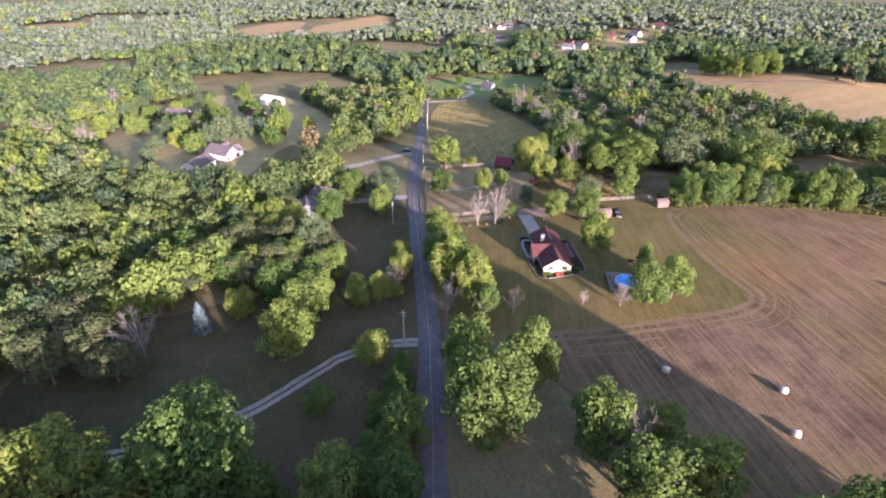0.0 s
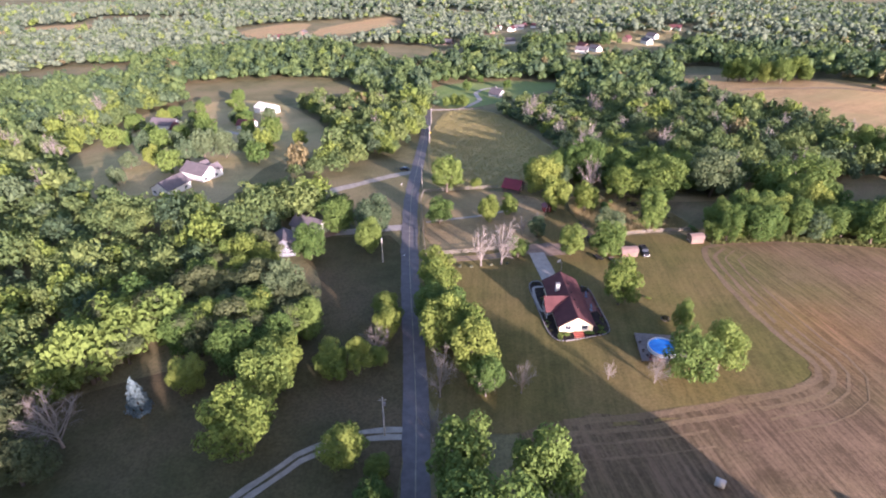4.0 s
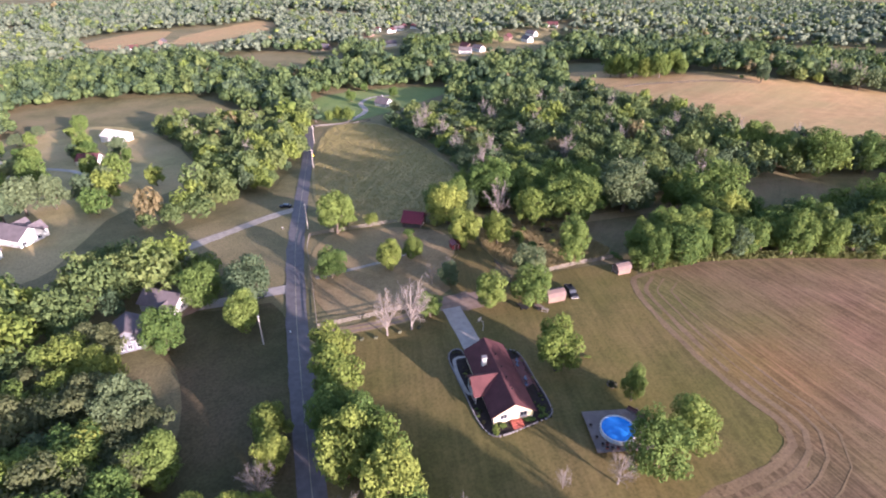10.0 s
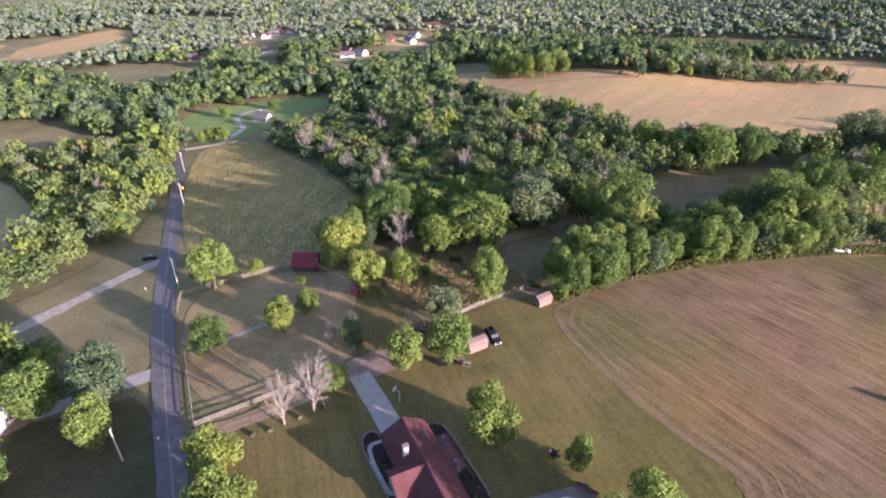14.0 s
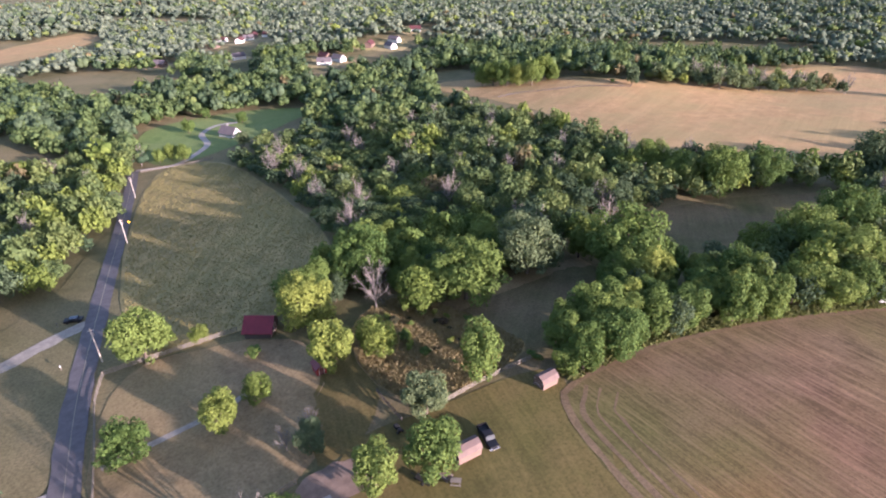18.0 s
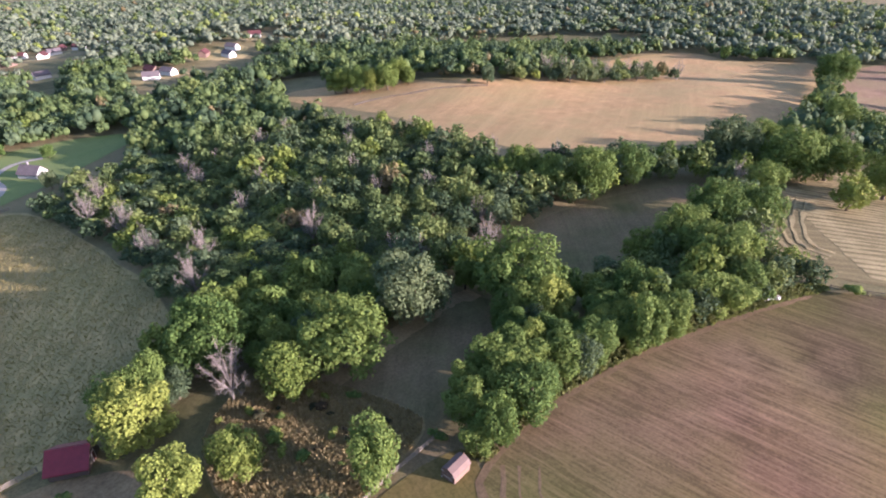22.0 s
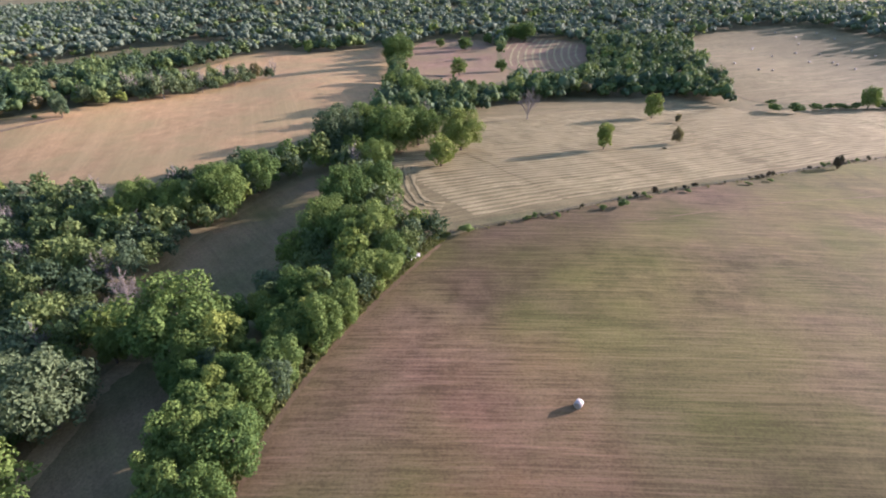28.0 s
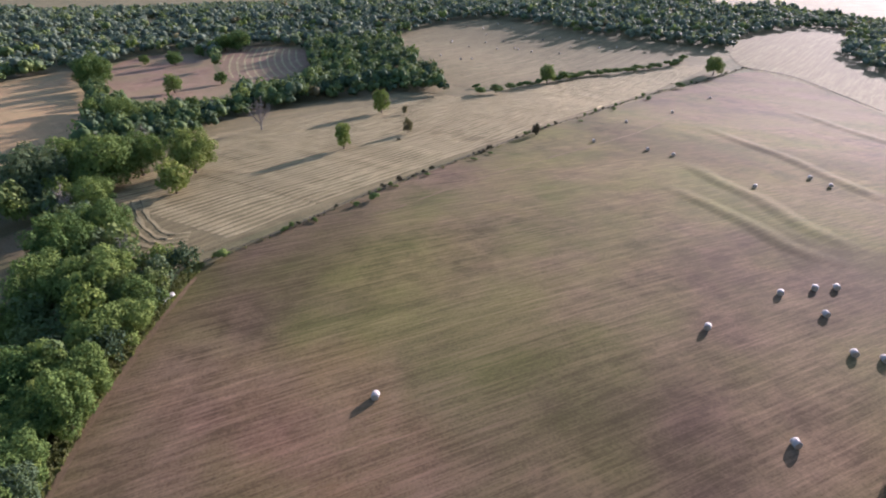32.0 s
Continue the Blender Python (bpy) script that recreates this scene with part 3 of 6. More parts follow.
CROWN_MESH = {(i, m.name): mesh_of("crown", a, m) for i, a in enumerate(CROWN) for m in (M_LEAF, M_LEAF_YEL, M_LEAF_GREY, M_LEAF_RUST, M_LEAF_DARK)}
LAYER_MESH = [mesh_of("crown", a, M_LEAF_OLIVE) for a in LAYERED]
BIG_MESH = {(i, m.name): mesh_of("crown", a, m) for i, a in enumerate(BIG) for m in (M_LEAF, M_LEAF_YEL, M_LEAF_GREY)}
SHRUB_MESH = {(i, m.name): mesh_of("foliage", a, m) for i, a in enumerate(SHRUB) for m in (M_LEAF, M_LEAF_YEL, M_LEAF_DARK)}
TRUNK_MESH = [mesh_of("trunk", trunk_arrays(70 + k), M_BARK, True) for k in range(3)]
BARE_MESH = [mesh_of("bare_crown", bare_arrays(80 + k), M_DEAD, True) for k in range(3)]
CONE_MESH = {m.name: mesh_of("crown", conifer_arrays(90, 1100, 0.13), m) for m in (M_LEAF_DARK, M_LEAF_BLUE)}
STEM_MESH = mesh_of("trunk", tube([(0, 0, -0.15), (0, 0, 1.2), (0, 0, 2.9)], (0.09, 0.06, 0.01), 6), M_BARK, True)
tr = np.random.default_rng(5)


def grow(name, x, y, radius, height, parts, label, category="tree", group=""):
    """One tree or shrub on the ground, of the given crown radius and stretch upwards, with its parts."""
    ob = tagged(new(name), label, category, group)
    ob.empty_display_size = 0.5
    ob.location = (x, y, float(gz(x, y)))
    ob.rotation_euler = (0, 0, tr.uniform(0, 6.28))
    ob.scale = (radius, radius * tr.uniform(0.9, 1.1), radius * height)
    for part_name, me in parts:
        child = new(part_name, me)
        child.parent = ob
    return ob


KINDS = {"g": (M_LEAF, "broad-crowned deciduous tree in green leaf"), "y": (M_LEAF_YEL, "deciduous tree with sunlit yellow-green leaves"), "s": (M_LEAF_GREY, "rounded tree with silvery grey-green leaves"),
         "r": (M_LEAF_RUST, "rounded cedar turned reddish brown"), "e": (M_LEAF_DARK, "dense dark evergreen at the fence")}


def tree(x, y, radius, kind="g", height=None, group=""):
    height = height or tr.uniform(0.88, 1.15)
    if kind == "b":
        return grow("bare_tree", x, y, radius, height * 1.15, [("bare_crown", BARE_MESH[tr.integers(3)])], "leafless tree with bleached grey branches", group=group)
    if kind == "c":
        return grow("cedar", x, y, radius, height, [("trunk", STEM_MESH), ("crown", CONE_MESH[M_LEAF_DARK.name])], "dark reddish-brown cedar in the field", group=group)
    if kind == "p":
        return grow("spruce", x, y, radius, height, [("trunk", STEM_MESH), ("crown", CONE_MESH[M_LEAF_BLUE.name])], "small blue-grey spruce on the lawn", group=group)
    if kind == "l":
        return grow("tree", x, y, radius, height, [("trunk", TRUNK_MESH[tr.integers(3)]), ("crown", LAYER_MESH[tr.integers(3)])], "spreading tree with olive leaves, toned down for shade, in layered boughs", group=group)
    m, label = KINDS[kind]
    close_by = -62 < x < 175 and 40 < y < 236  # the land that the flight passes over
    table, n = (BIG_MESH, 2) if radius > 7.2 else (CROWN_MESH if close_by else FAR_MESH, 6)
    return grow("tree", x, y, radius, height, [("trunk", TRUNK_MESH[tr.integers(3)]), ("crown", table[(int(tr.integers(n)), m.name)])], label, group=group)


def shrub(x, y, radius, kind="g", height=None, group=""):
    m = {"g": M_LEAF, "y": M_LEAF_YEL, "d": M_LEAF_DARK}[kind]
    return grow("shrub", x, y, radius, (height or tr.uniform(0.7, 0.95)) * 0.75, [("foliage", SHRUB_MESH[(int(tr.integers(2)), m.name)])], "low rounded leafy bush", "shrub", group)


def trees(text, group=""):
    """Rows of x, y, crown radius and a letter for the kind."""
    for row in text.split():
        x, y, radius, *more = row.split(",")
        kind = more[0] if more else "g"
        height = float(more[1]) if len(more) > 1 else None
        if kind in ("h", "d", "k"):
            shrub(float(x), float(y), float(radius), {"h": "g", "d": "d", "k": "y"}[kind], height, group)
        else:
            tree(float(x), float(y), float(radius), kind, height, group)


# ---- roadside and farmyard trees ----
trees("1,221,6.5 4,226,3.7,y 12,225,2.4,y -1,191,4.4 15,192,4.4,y 22,197,3.2,y 37,220,6.6,y 38,200,5.9,y 48,200,5.2,y 54,234,8.1 54,220,5.1,b 63,214,5.8,y")
trees("77,215,9.4 100,222,9.3,s 37,167,4.6 47,166,5.1 51,179,5.3,s 29,179,3.2,s 22,166,3.3 16.9,161.7,4.9,b,1.05 11.2,160.5,3.7,b,1.25 25,181,2.0,b 30,183,2.4,b 44,141,5.2,y,1.25 55,130,2.4,g,1.8 53,134,1.1,d 23,213,2.2,h")
trees("4,424,4.2,y 10,420,4.5 14,482,4.6 47,490,4 -4,522,5 26,513,3.6 42,432,4.2,s -2,424,4", "trees round the far house")
trees("48.6,142.2,0.9,k,1.1")
trees("-33,184,6.2 -21,182,6.6,s -21,170,4.7 -46,196,6.0 -37.5,166.5,5.2 -1,154,5.1,y 0,142,5.4,y -1,133,5.2 1,123,5.6,y,1.25 8,115,5.4,y,1.3 6,122,5.0,y,1.2 4,129,5.0,g,1.2 10,110,4.0,g,1.2 51,114,5.2,g,1.2 58,117,4.6,g,1.3 -12,134,3.8,y -13,122,3.3,b -15.8,116.3,3.0,y,1.5 -11.1,127.0,3.2,y,1.5 -12.2,118.8,2.6,g,0.9 -21,115,3.8,y")
trees("17,110,2.6,b 35,114,1.6,b 44,113,2.8,b 1,109,4.0,b 10,109,2.5,b 0,98,2.8,b -34,96,6.9,y -15,93,4.5,y -13,80,2.2,y -24,79,3.4 -41,61,9.6 -62,58,8.6,y -37,65,5.3,b")
trees("8,73,8.1,g,1.15 5,87,6.7,g,1.2 18,85,5.6,g,1.45 27,68,6.1,g,1.3 33,64,5.1,b 39,71,4.4,y 42,59,6.1,y 33,56,6.7,g,1.1 -7,71,5.1 -7,58,5.6 -18,58,5.7 -58,107,2.4,p -68,98,5.6,b -78,94,6.5,l,1.1 -86,104,6.2,l,1.2 -70,90,5.0,l -84,90,6,l,1.2 -92,97,6,l,1.2 -13,60,4.8 -30,58,5.0 -48,57,6.3,y")
trees("50,44,7,g,1.3 57,46,6.5,g,1.5 63,46,7,g,1.6 70,44,7,g,1.7 77,36,7,g,1.9 84,27,7,g,2.0 66,35,7,g,1.8", "trees along the field's south edge")
# ---- hedgerow along the hay field ----
trees("100,185,6.5 95,178,5.7 89,180,3.6 82,178,3.5 79,185,1.8,h 112,186,5.3 115,181,4.7 124,183,5.0 131,180,5.7 139,176,5.3 151,178,5.7 156,173,6.5 167,172,6.1 167,202,5.8,y 148,200,5.3,s 179,196,8.5 201,199,8.6", "hedgerow trees")
trees("176,183,8.9 216,191,8.0 246,204,8.1 269,229,10.4,s 302,229,8.7 277,208,12 289,197,10 259,179,7.0,y 284,175,9.4,y 242,241,6.1 221,244,7.9 202,247,9.6 192,258,7.5 187,271,7.6 124,210,10.3", "hedgerow trees")
# ---- trees and bushes in and along the far fields ----
trees("375,80,5.6,y,1.3 299,110,4.4,y,1.45 318,75,2.7,r,1.5 367,67,2.0,r,1.3 306,82,1.4,d 297,12,2.4,e,1.25 193,156,2.8,h 226,106,2.4,h 222,113,1.6,h 237,96,1.3,h 247,81,1.4,h 212,128,1.5,h 207,138,1.5,h 263,56,1.5,h 270,46,1.5,h")
trees("321,-26,1.6,h 348,-63,1.9,h 379,-108,2.9,h 415,-159,4.3,h 457,-222,7.7 354,150,6.5,b")
trees("-112,240,5.8 -106,259,7.0,s -99,265,5.6,s -123,304,6.0 -175,377,5.4 -147,353,4.6 -127,358,3.8 -136,389,4.2 -112,368,5.4,s -88,295,6.5 -126,277,5.0,s -132,273,5.8 -126,253,4.6,y -83,271,5.8,y -81,254,4.9 -150,300,5 -165,325,5,s -170,300,6", "trees in the clearing")
trees("-9,85,3 -8.5,78,3.2 -11,67,4 -9,91,2.4 -8,64,3.6 -12,74,2.8", "roadside trees")
# Out of view; placed for the shade they cast on the west lawn and road.
trees("-58,44,5.2 -48,40,5.2 -38,43,5 -30,37,5.2,g,1.4 -22,42,5 -14,37,5.2,g,1.4 -6,42,4.8 14,46,4.6 24,42,5 34,40,5 -60,28,6,g,1.8 -52,30,5.5,g,1.8 -43,27,6,g,1.8 -34,28,5.5,g,1.9 -26,26,6,g,1.8 -18,27,5.5,g,1.9 -10,25,5.5,g,1.8 -7,15,5.5,g,1.9 6,17,5.5,g,1.9 8,27,5.5,g,1.8 12,8,6,g,2 20,14,6,g,2 30,14,6,g,2 40,22,6,g,2 16,28,5.5,g,1.7 25,27,6,g,1.7 -70,32,6,g,1.8", "trees by the south end of the road")
trees("-33,109,6.3 -42,117,5.8 -34,121,5.7 -51,130,5.7 -50,112,4.1,y -30,129,4.8 -43,133,5.7 -32,115,5.0,y -22,118,3.7,y -69,124,7 -62,129,6.6 -72,115,7", "trees at the edge of the west woods")
trees("414,4,5.6,h 416,-9,5.2,h 428,-24,4.5,h 448,-62,7.2 452,-70,5,h 457,-81,6,h 464,-92,5.2,h 471,-104,5.4,h 472,-112,4.6,h 474,-122,5,h 476,-138,5.6,h 478,-150,4.6,h 484,-163,5.6,h 484,-176,5.8,h 440,-42,3.6,h 490,-190,5,h 494,-204,5,h 442,-46,4,h 446,-54,4.5,h 455,-76,4.5,h 461,-88,4,h 468,-99,4.5,h 474,-117,4,h 477,-130,4.5,h 480,-157,4.5,h 486,-170,4,h 489,-183,4.5,h 497,-212,5,h 505,-222,4.5,h 512,-230,5,h 436,0,3.5,h 434,-34,3.6,h 431,-14,3,h", "trees along the far field edge")
trees("501,218,6.6 632,237,7.2 648,267,5.0 529,187,5.0 525,277,12.8 377,223,8.9 400,246,6.2 378,190,3.5 412,193,5.4 337,234,4.5 694,181,11.8 699,197,9.3 672,220,5.1", "trees on the scrubby far paddock")
trees("226,492,7,g,1.1 232,486,8,y,1.15 238,477,8.4,g,1.15 245,470,7.4,y,1.1 252,463,8,g,1.15 263,468,8.4,y,1.15 268,460,5,g,1.2 305,417,5.6,s,1.25 297,428,2.6,h 588,392,6,g,1.1", "trees round the pasture")
copse = np.array(((316, 412), (345, 396), (374, 381), (410, 370), (456, 357), (464, 371), (436, 392), (412, 402), (372, 420), (345, 436)), float)


# ---- tall grass, too fine to count ----
M_TALL = leafy("dry_tall_grass", (0.18, 0.155, 0.064), (0.30, 0.24, 0.10), (0.22, 0.195, 0.08), 0.3)

M_SCRUB = leafy("golden_scrub_stems", (0.20, 0.160, 0.080), (0.33, 0.258, 0.128), (0.24, 0.20, 0.09), 0.3)


def tall_grass(name, ring, count, high, wide, material, label, seed):
    r = np.random.default_rng(seed)
    lo, hi = ring.min(0), ring.max(0)
    p = r.uniform(lo, hi, (count * 3, 2))
    p = p[inside(ring, p[:, 0], p[:, 1])][:count]
    p = np.repeat(p, 2, 0) + r.normal(0, wide * 0.5, (2 * len(p), 2))
    n = len(p)
    z, t = gz(p[:, 0], p[:, 1]), r.uniform(0, 6.28, n)
    h, w = high * r.uniform(0.5, 1.2, n), wide * r.uniform(0.6, 1.3, n)
    a = np.stack([np.cos(t) * w, np.sin(t) * w, 0 * t], -1)
    up = np.stack([r.normal(0, 0.25, n) * h, r.normal(0, 0.25, n) * h, h], -1)
    base = np.stack([p[:, 0], p[:, 1], z + 0.05], -1)
    v = np.stack([base - a, base + a, base + 0.7 * a + up, base - 0.8 * a + 0.85 * up], 1).reshape(-1, 3)
    return tagged(new(name, from_arrays(name, v, np.arange(4 * n).reshape(-1, 4).tolist(), material)), label, "grass", kind="stuff")


tall_grass("meadow_grass", smooth_ring(((-8, 224), (16, 225), (30, 229), (46, 240), (53, 262), (51, 300), (37, 380), (24, 412), (-9, 406))), 24000, 0.38, 0.11, M_TALL, "tall dry meadow grass", 61)
tall_grass("scrub_grass", smooth_ring(((44, 214), (58, 224), (67, 221), (79, 197), (80, 187), (52, 180.5), (43.5, 192))), 15000, 0.7, 0.13, M_SCRUB, "tall golden scrub grass and weeds", 62)

M_WEEDS = leafy("dark_hedge_weeds", (0.05, 0.055, 0.02), (0.12, 0.11, 0.045), (0.10, 0.09, 0.04), 0.3)
LINE_FENCE = ((192, 161), (207, 138), (232, 107.5), (268, 57), (303, 9.5), (348, -54), (393, -117), (440, -204), (478, -273))
weeds_a, weeds_b = band(LINE_FENCE, -1.3, 1.3, 71)
tall_grass("fence_weeds", np.vstack([weeds_a, weeds_b[::-1]]), 5200, 0.75, 0.3, M_WEEDS, "dark weeds grown up along the field fence", 63)
weeds_a, weeds_b = band(EDGE[9:] + ((192, 161),), -4.0, 0.4, 72)
M_BRAMBLE = leafy("green_hedge_bramble", (0.045, 0.065, 0.022), (0.12, 0.14, 0.045), (0.13, 0.13, 0.05), 0.3)
tall_grass("hedge_bramble", np.vstack([weeds_a, weeds_b[::-1]]), 5000, 0.8, 0.3, M_BRAMBLE, "green bramble and weeds under the hedgerow", 64)
hr = np.random.default_rng(19)
hedge = smooth_line(LINE_FENCE, 1.0)
at = 6
while at < len(hedge) - 4:
    shrub(float(hedge[at][0] + hr.normal(0, 0.4)), float(hedge[at][1] + hr.normal(0, 0.4)), float(0.55 + 1.1 * hr.beta(1.2, 2.6)), "d" if hr.uniform() < 0.55 else "g", float(hr.uniform(1.2, 2.1)), "bushes along the field fence")
    at += int(hr.choice((3, 4, 6, 9, 15, 24)))

for _ in range(26):
    x, y = hr.uniform(46, 74), hr.uniform(184, 216)
    if bool(inside(smooth_ring(((44, 214), (58, 224), (67, 221), (79, 197), (80, 187), (52, 180.5), (43.5, 192))), x, y)):
        shrub(float(x), float(y), float(hr.uniform(0.6, 1.7)), ("g", "y", "d")[int(hr.integers(3))], float(hr.uniform(0.8, 1.3)), "bushes in the golden scrub")

# ---- woods: every spot that no field or road keeps clear ----
LINE = smooth_line(ROAD, 4.0)
VILLAGE = ((53, 842), (98, 895), (126, 923), (-5, 739), (66, 905), (143, 665), (208, 727), (227, 711), (279, 770), (203, 1019), (148, 989), (70, 738), (150, 692), (175, 1000), (85, 870), (-215, 878), (-236, 822), (240, 735), (110, 940), (160, 676))
for hx, hy in VILLAGE:
    turn_ = np.linspace(0, 2 * np.pi, 13)[:-1]
    keep_clear(np.stack([hx + 24 * np.cos(turn_), hy + 24 * np.sin(turn_)], -1), 0.14)


def scatter(step, lo, hi, seed):
    r = np.random.default_rng(seed)
    x, y = np.meshgrid(np.arange(lo[0], hi[0], step), np.arange(lo[1], hi[1], step))
    x = (x + r.uniform(-0.42, 0.42, x.shape) * step).ravel()
    y = (y + r.uniform(-0.42, 0.42, y.shape) * step).ravel()
    keep = np.ones(x.shape, bool)
    for ring in CLEAR:
        keep &= ~inside(ring, x, y)
    return x[keep], y[keep]


def near_road(x, y, gap):
    return (np.hypot(x[:, None] - LINE[None, ::3, 0], y[:, None] - LINE[None, ::3, 1]) < gap).any(1)


NOTCH = []
for pts in (((-19, 140), (-19, 200), (2, 200), (2, 140)), ((-5, 165), (45, 184), (45, 160), (-5, 150)), ((-60, 172), (-36, 196), (-10, 196), (-10, 172)), ((-16, 180), (-16, 420), (-4, 420), (-4, 180)), ((-75, 204), (-75, 226), (-12, 250), (-12, 232)),
            ((-5, 165), (-5, 225), (60, 225), (60, 165)), ((50, 176), (84, 186), (90, 178), (60, 172)), ((0, 400), (0, 425), (60, 500), (60, 440)), ((-40, 40), (-40, -200), (300, -200), (300, 40)), ((-34, 40), (-26, 104), (12, 104), (70, 40)), ((-4, 96), (84, 96), (84, 180), (-4, 184)), ((-20, 40), (-24, 170), (0, 170), (0, 40)),
            ((-50, 176), (-40, 176), (-22, 150), (-30, 140), (-44, 150)), ((186, 176), (204, 176), (320, 22), (520, -260), (470, -300), (300, -10)), ((300, -120), (300, -320), (640, -480), (640, -270), (480, -250))):
    NOTCH.append(np.array(pts, float))


def open_spot(x, y):
    bad = np.zeros(x.shape, bool)
    for ring in NOTCH:
        bad |= inside(ring, x, y)
    return bad


wx, wy = scatter(6.6, (-230, 50), (330, 420), 21)
keep = ~open_spot(wx, wy)
wx, wy = wx[keep], wy[keep]
nearness = np.minimum(np.hypot(wx - 5, wy - 110), np.hypot(wx - 60, wy - 175))
close = nearness < np.sort(nearness)[125]
wr = np.random.default_rng(33)
for x, y in zip(wx[close], wy[close]):
    k = wr.uniform()
    tree(float(x), float(y), float(wr.uniform(3.6, 5.6)), "b" if k < 0.008 else "s" if k < 0.06 else "y" if k < 0.20 else "l" if k < 0.72 and x < -20 else "g", float(wr.uniform(0.95, 1.35)), "trees of the near woods")

# loose trees in the clearing of the white houses
yard_ = smooth_ring(((-196, 335), (-198, 390), (-178, 432), (-142, 448), (-122, 425), (-104, 370), (-66, 308), (-66, 275), (-80, 257), (-90, 240), (-108, 210), (-134, 230)))
for _ in range(60):
    x, y = wr.uniform(-200, -60), wr.uniform(205, 445)
    white = ((-97, 233), (-102, 220), (-152, 341), (-171, 355), (-119, 350), (-124, 404))
    ahead = min(abs((x - hx_) * (hy_ - 60) - (y - 60) * hx_ + 0) / math.hypot(hx_, hy_ - 60) if y < hy_ + 4 and math.hypot(x - hx_, y - hy_) < 32 else 99 for hx_, hy_ in white)
    if bool(inside(yard_, x, y)) and min(math.hypot(x - a, y - c) for a, c in white) > 13 and ahead > 9:
        k = wr.uniform()
        tree(float(x), float(y), float(wr.uniform(3.2, 5.6)), "y" if k < 0.1 else "s" if k < 0.35 else "g", float(wr.uniform(0.9, 1.2)), "trees in the clearing")

# the rest of the woods, far off, joined
def knob(seed, count):
    """A rough mass of several boughs, to fill a far crown."""
    bm = bmesh.new()
    bmesh.ops.create_icosphere(bm, subdivisions=1, radius=1.0)
    r = np.random.default_rng(seed)
    ball = np.array([x.co for x in bm.verts])
    tri = np.array([[x.index for x in face.verts] for face in bm.faces])
    bm.free()
    vs, fs = [], []
    for k in range(count):
        t = 2 * np.pi * k / count + r.uniform(-0.4, 0.4)
        c = np.array((0.48 * np.cos(t), 0.48 * np.sin(t), r.uniform(0.75, 1.35))) * (1 if k else (0.2, 0.2, 1.15))
        fs.append(tri + len(ball) * k)
        vs.append(c + ball * r.uniform(0.34, 0.52) * (1 + r.normal(0, 0.16, (len(ball), 1))))
    return np.concatenate(vs), np.concatenate(fs)


def far_crown(seed, lobes, count, size, level):
    v, f = crown_arrays(seed, lobes, count, size, 1.0, 0.45, 0.6)
    tri = np.concatenate([f[:, (0, 1, 2)], f[:, (0, 2, 3)]])
    if level:
        kv, kf = knob(seed, level)
        tri = np.concatenate([tri, kf + len(v)])
        v = np.concatenate([v, kv])
    return v, tri


SMALL = [[far_crown(200 + 10 * lod + k, lobes, count, size, level) for k in range(5)] for lod, (lobes, count, size, level) in enumerate(((34, 400, 0.120, 0), (20, 110, 0.155, 4), (9, 14, 0.30, 3), (6, 7, 0.42, 2), (44, 900, 0.082, 0)))]


def joined_woods(name, x, y, lod, label, material, r0=3.4, r1=6.6, tall=1.05):
    r = np.random.default_rng(len(x) + lod)
    allv, allf, allm, base = [], [], [], 0
    hue = r.choice(6, len(x), p=(0.34, 0.13, 0.12, 0.015, 0.145, 0.25) if lod in (0, 4) else (0.52, 0.02, 0.18, 0.01, 0.17, 0.10))
    if lod in (0, 4) and material is not M_LEAF_GREY:
        # Sunlight on the western crowns is put in as lighter leaf tones.
        sun_toned = (x < -18) & (r.uniform(size=len(x)) < 0.42)
        hue[sun_toned] = r.choice((1, 5, 0), int(sun_toned.sum()))
    kind = r.integers(0, 5, len(x))
    for k in range(5):
        at = np.nonzero(kind == k)[0]
        if not len(at):
            continue
        v, f = SMALL[lod][k]
        rad, t = r0 + (r1 - r0) * r.beta(1.6, 1.8, len(at)), r.uniform(0, 6.28, len(at))
        h = rad * r.uniform(0.7, 1.25, len(at)) * tall
        h = h * np.where((x[at] > 30) & (x[at] < 100) & (y[at] > 222) & (y[at] < 430), 0.68, 1.0)  # low growth east of the meadow
        c, s = np.cos(t)[:, None], np.sin(t)[:, None]
        px = (v[None, :, 0] * c - v[None, :, 1] * s) * rad[:, None] + x[at][:, None]
        py = (v[None, :, 0] * s + v[None, :, 1] * c) * rad[:, None] + y[at][:, None]
        pz = v[None, :, 2] * h[:, None] + gz(x[at], y[at])[:, None]
        allv.append(np.stack([px, py, pz], -1).reshape(-1, 3))
        allf.append((f[None] + (np.arange(len(at)) * len(v))[:, None, None]).reshape(-1, 3) + base)
        allm.append(np.repeat(hue[at], len(f)))
        base += len(at) * len(v)
    v, f = np.concatenate(allv), np.concatenate(allf)
    me = bpy.data.meshes.new(name)
    me.vertices.add(len(v))
    me.vertices.foreach_set("co", v.ravel())
    me.loops.add(f.size)
    me.loops.foreach_set("vertex_index", f.ravel().astype(np.int32))
    me.polygons.add(len(f))
    me.polygons.foreach_set("loop_start", np.arange(0, f.size, 3, dtype=np.int32))
    me.polygons.foreach_set("material_index", np.concatenate(allm).astype(np.int32))
    me.update(calc_edges=True)
    for m in (material, M_LEAF_YEL, M_LEAF_GREY, M_LEAF_RUST, M_WOODS_HAZE_DEEP if lod in (2, 3) else M_WOODS_DEEP, M_WOODS_LIGHT):
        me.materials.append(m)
    return tagged(new(name, me), label, "woods", kind="stuff")


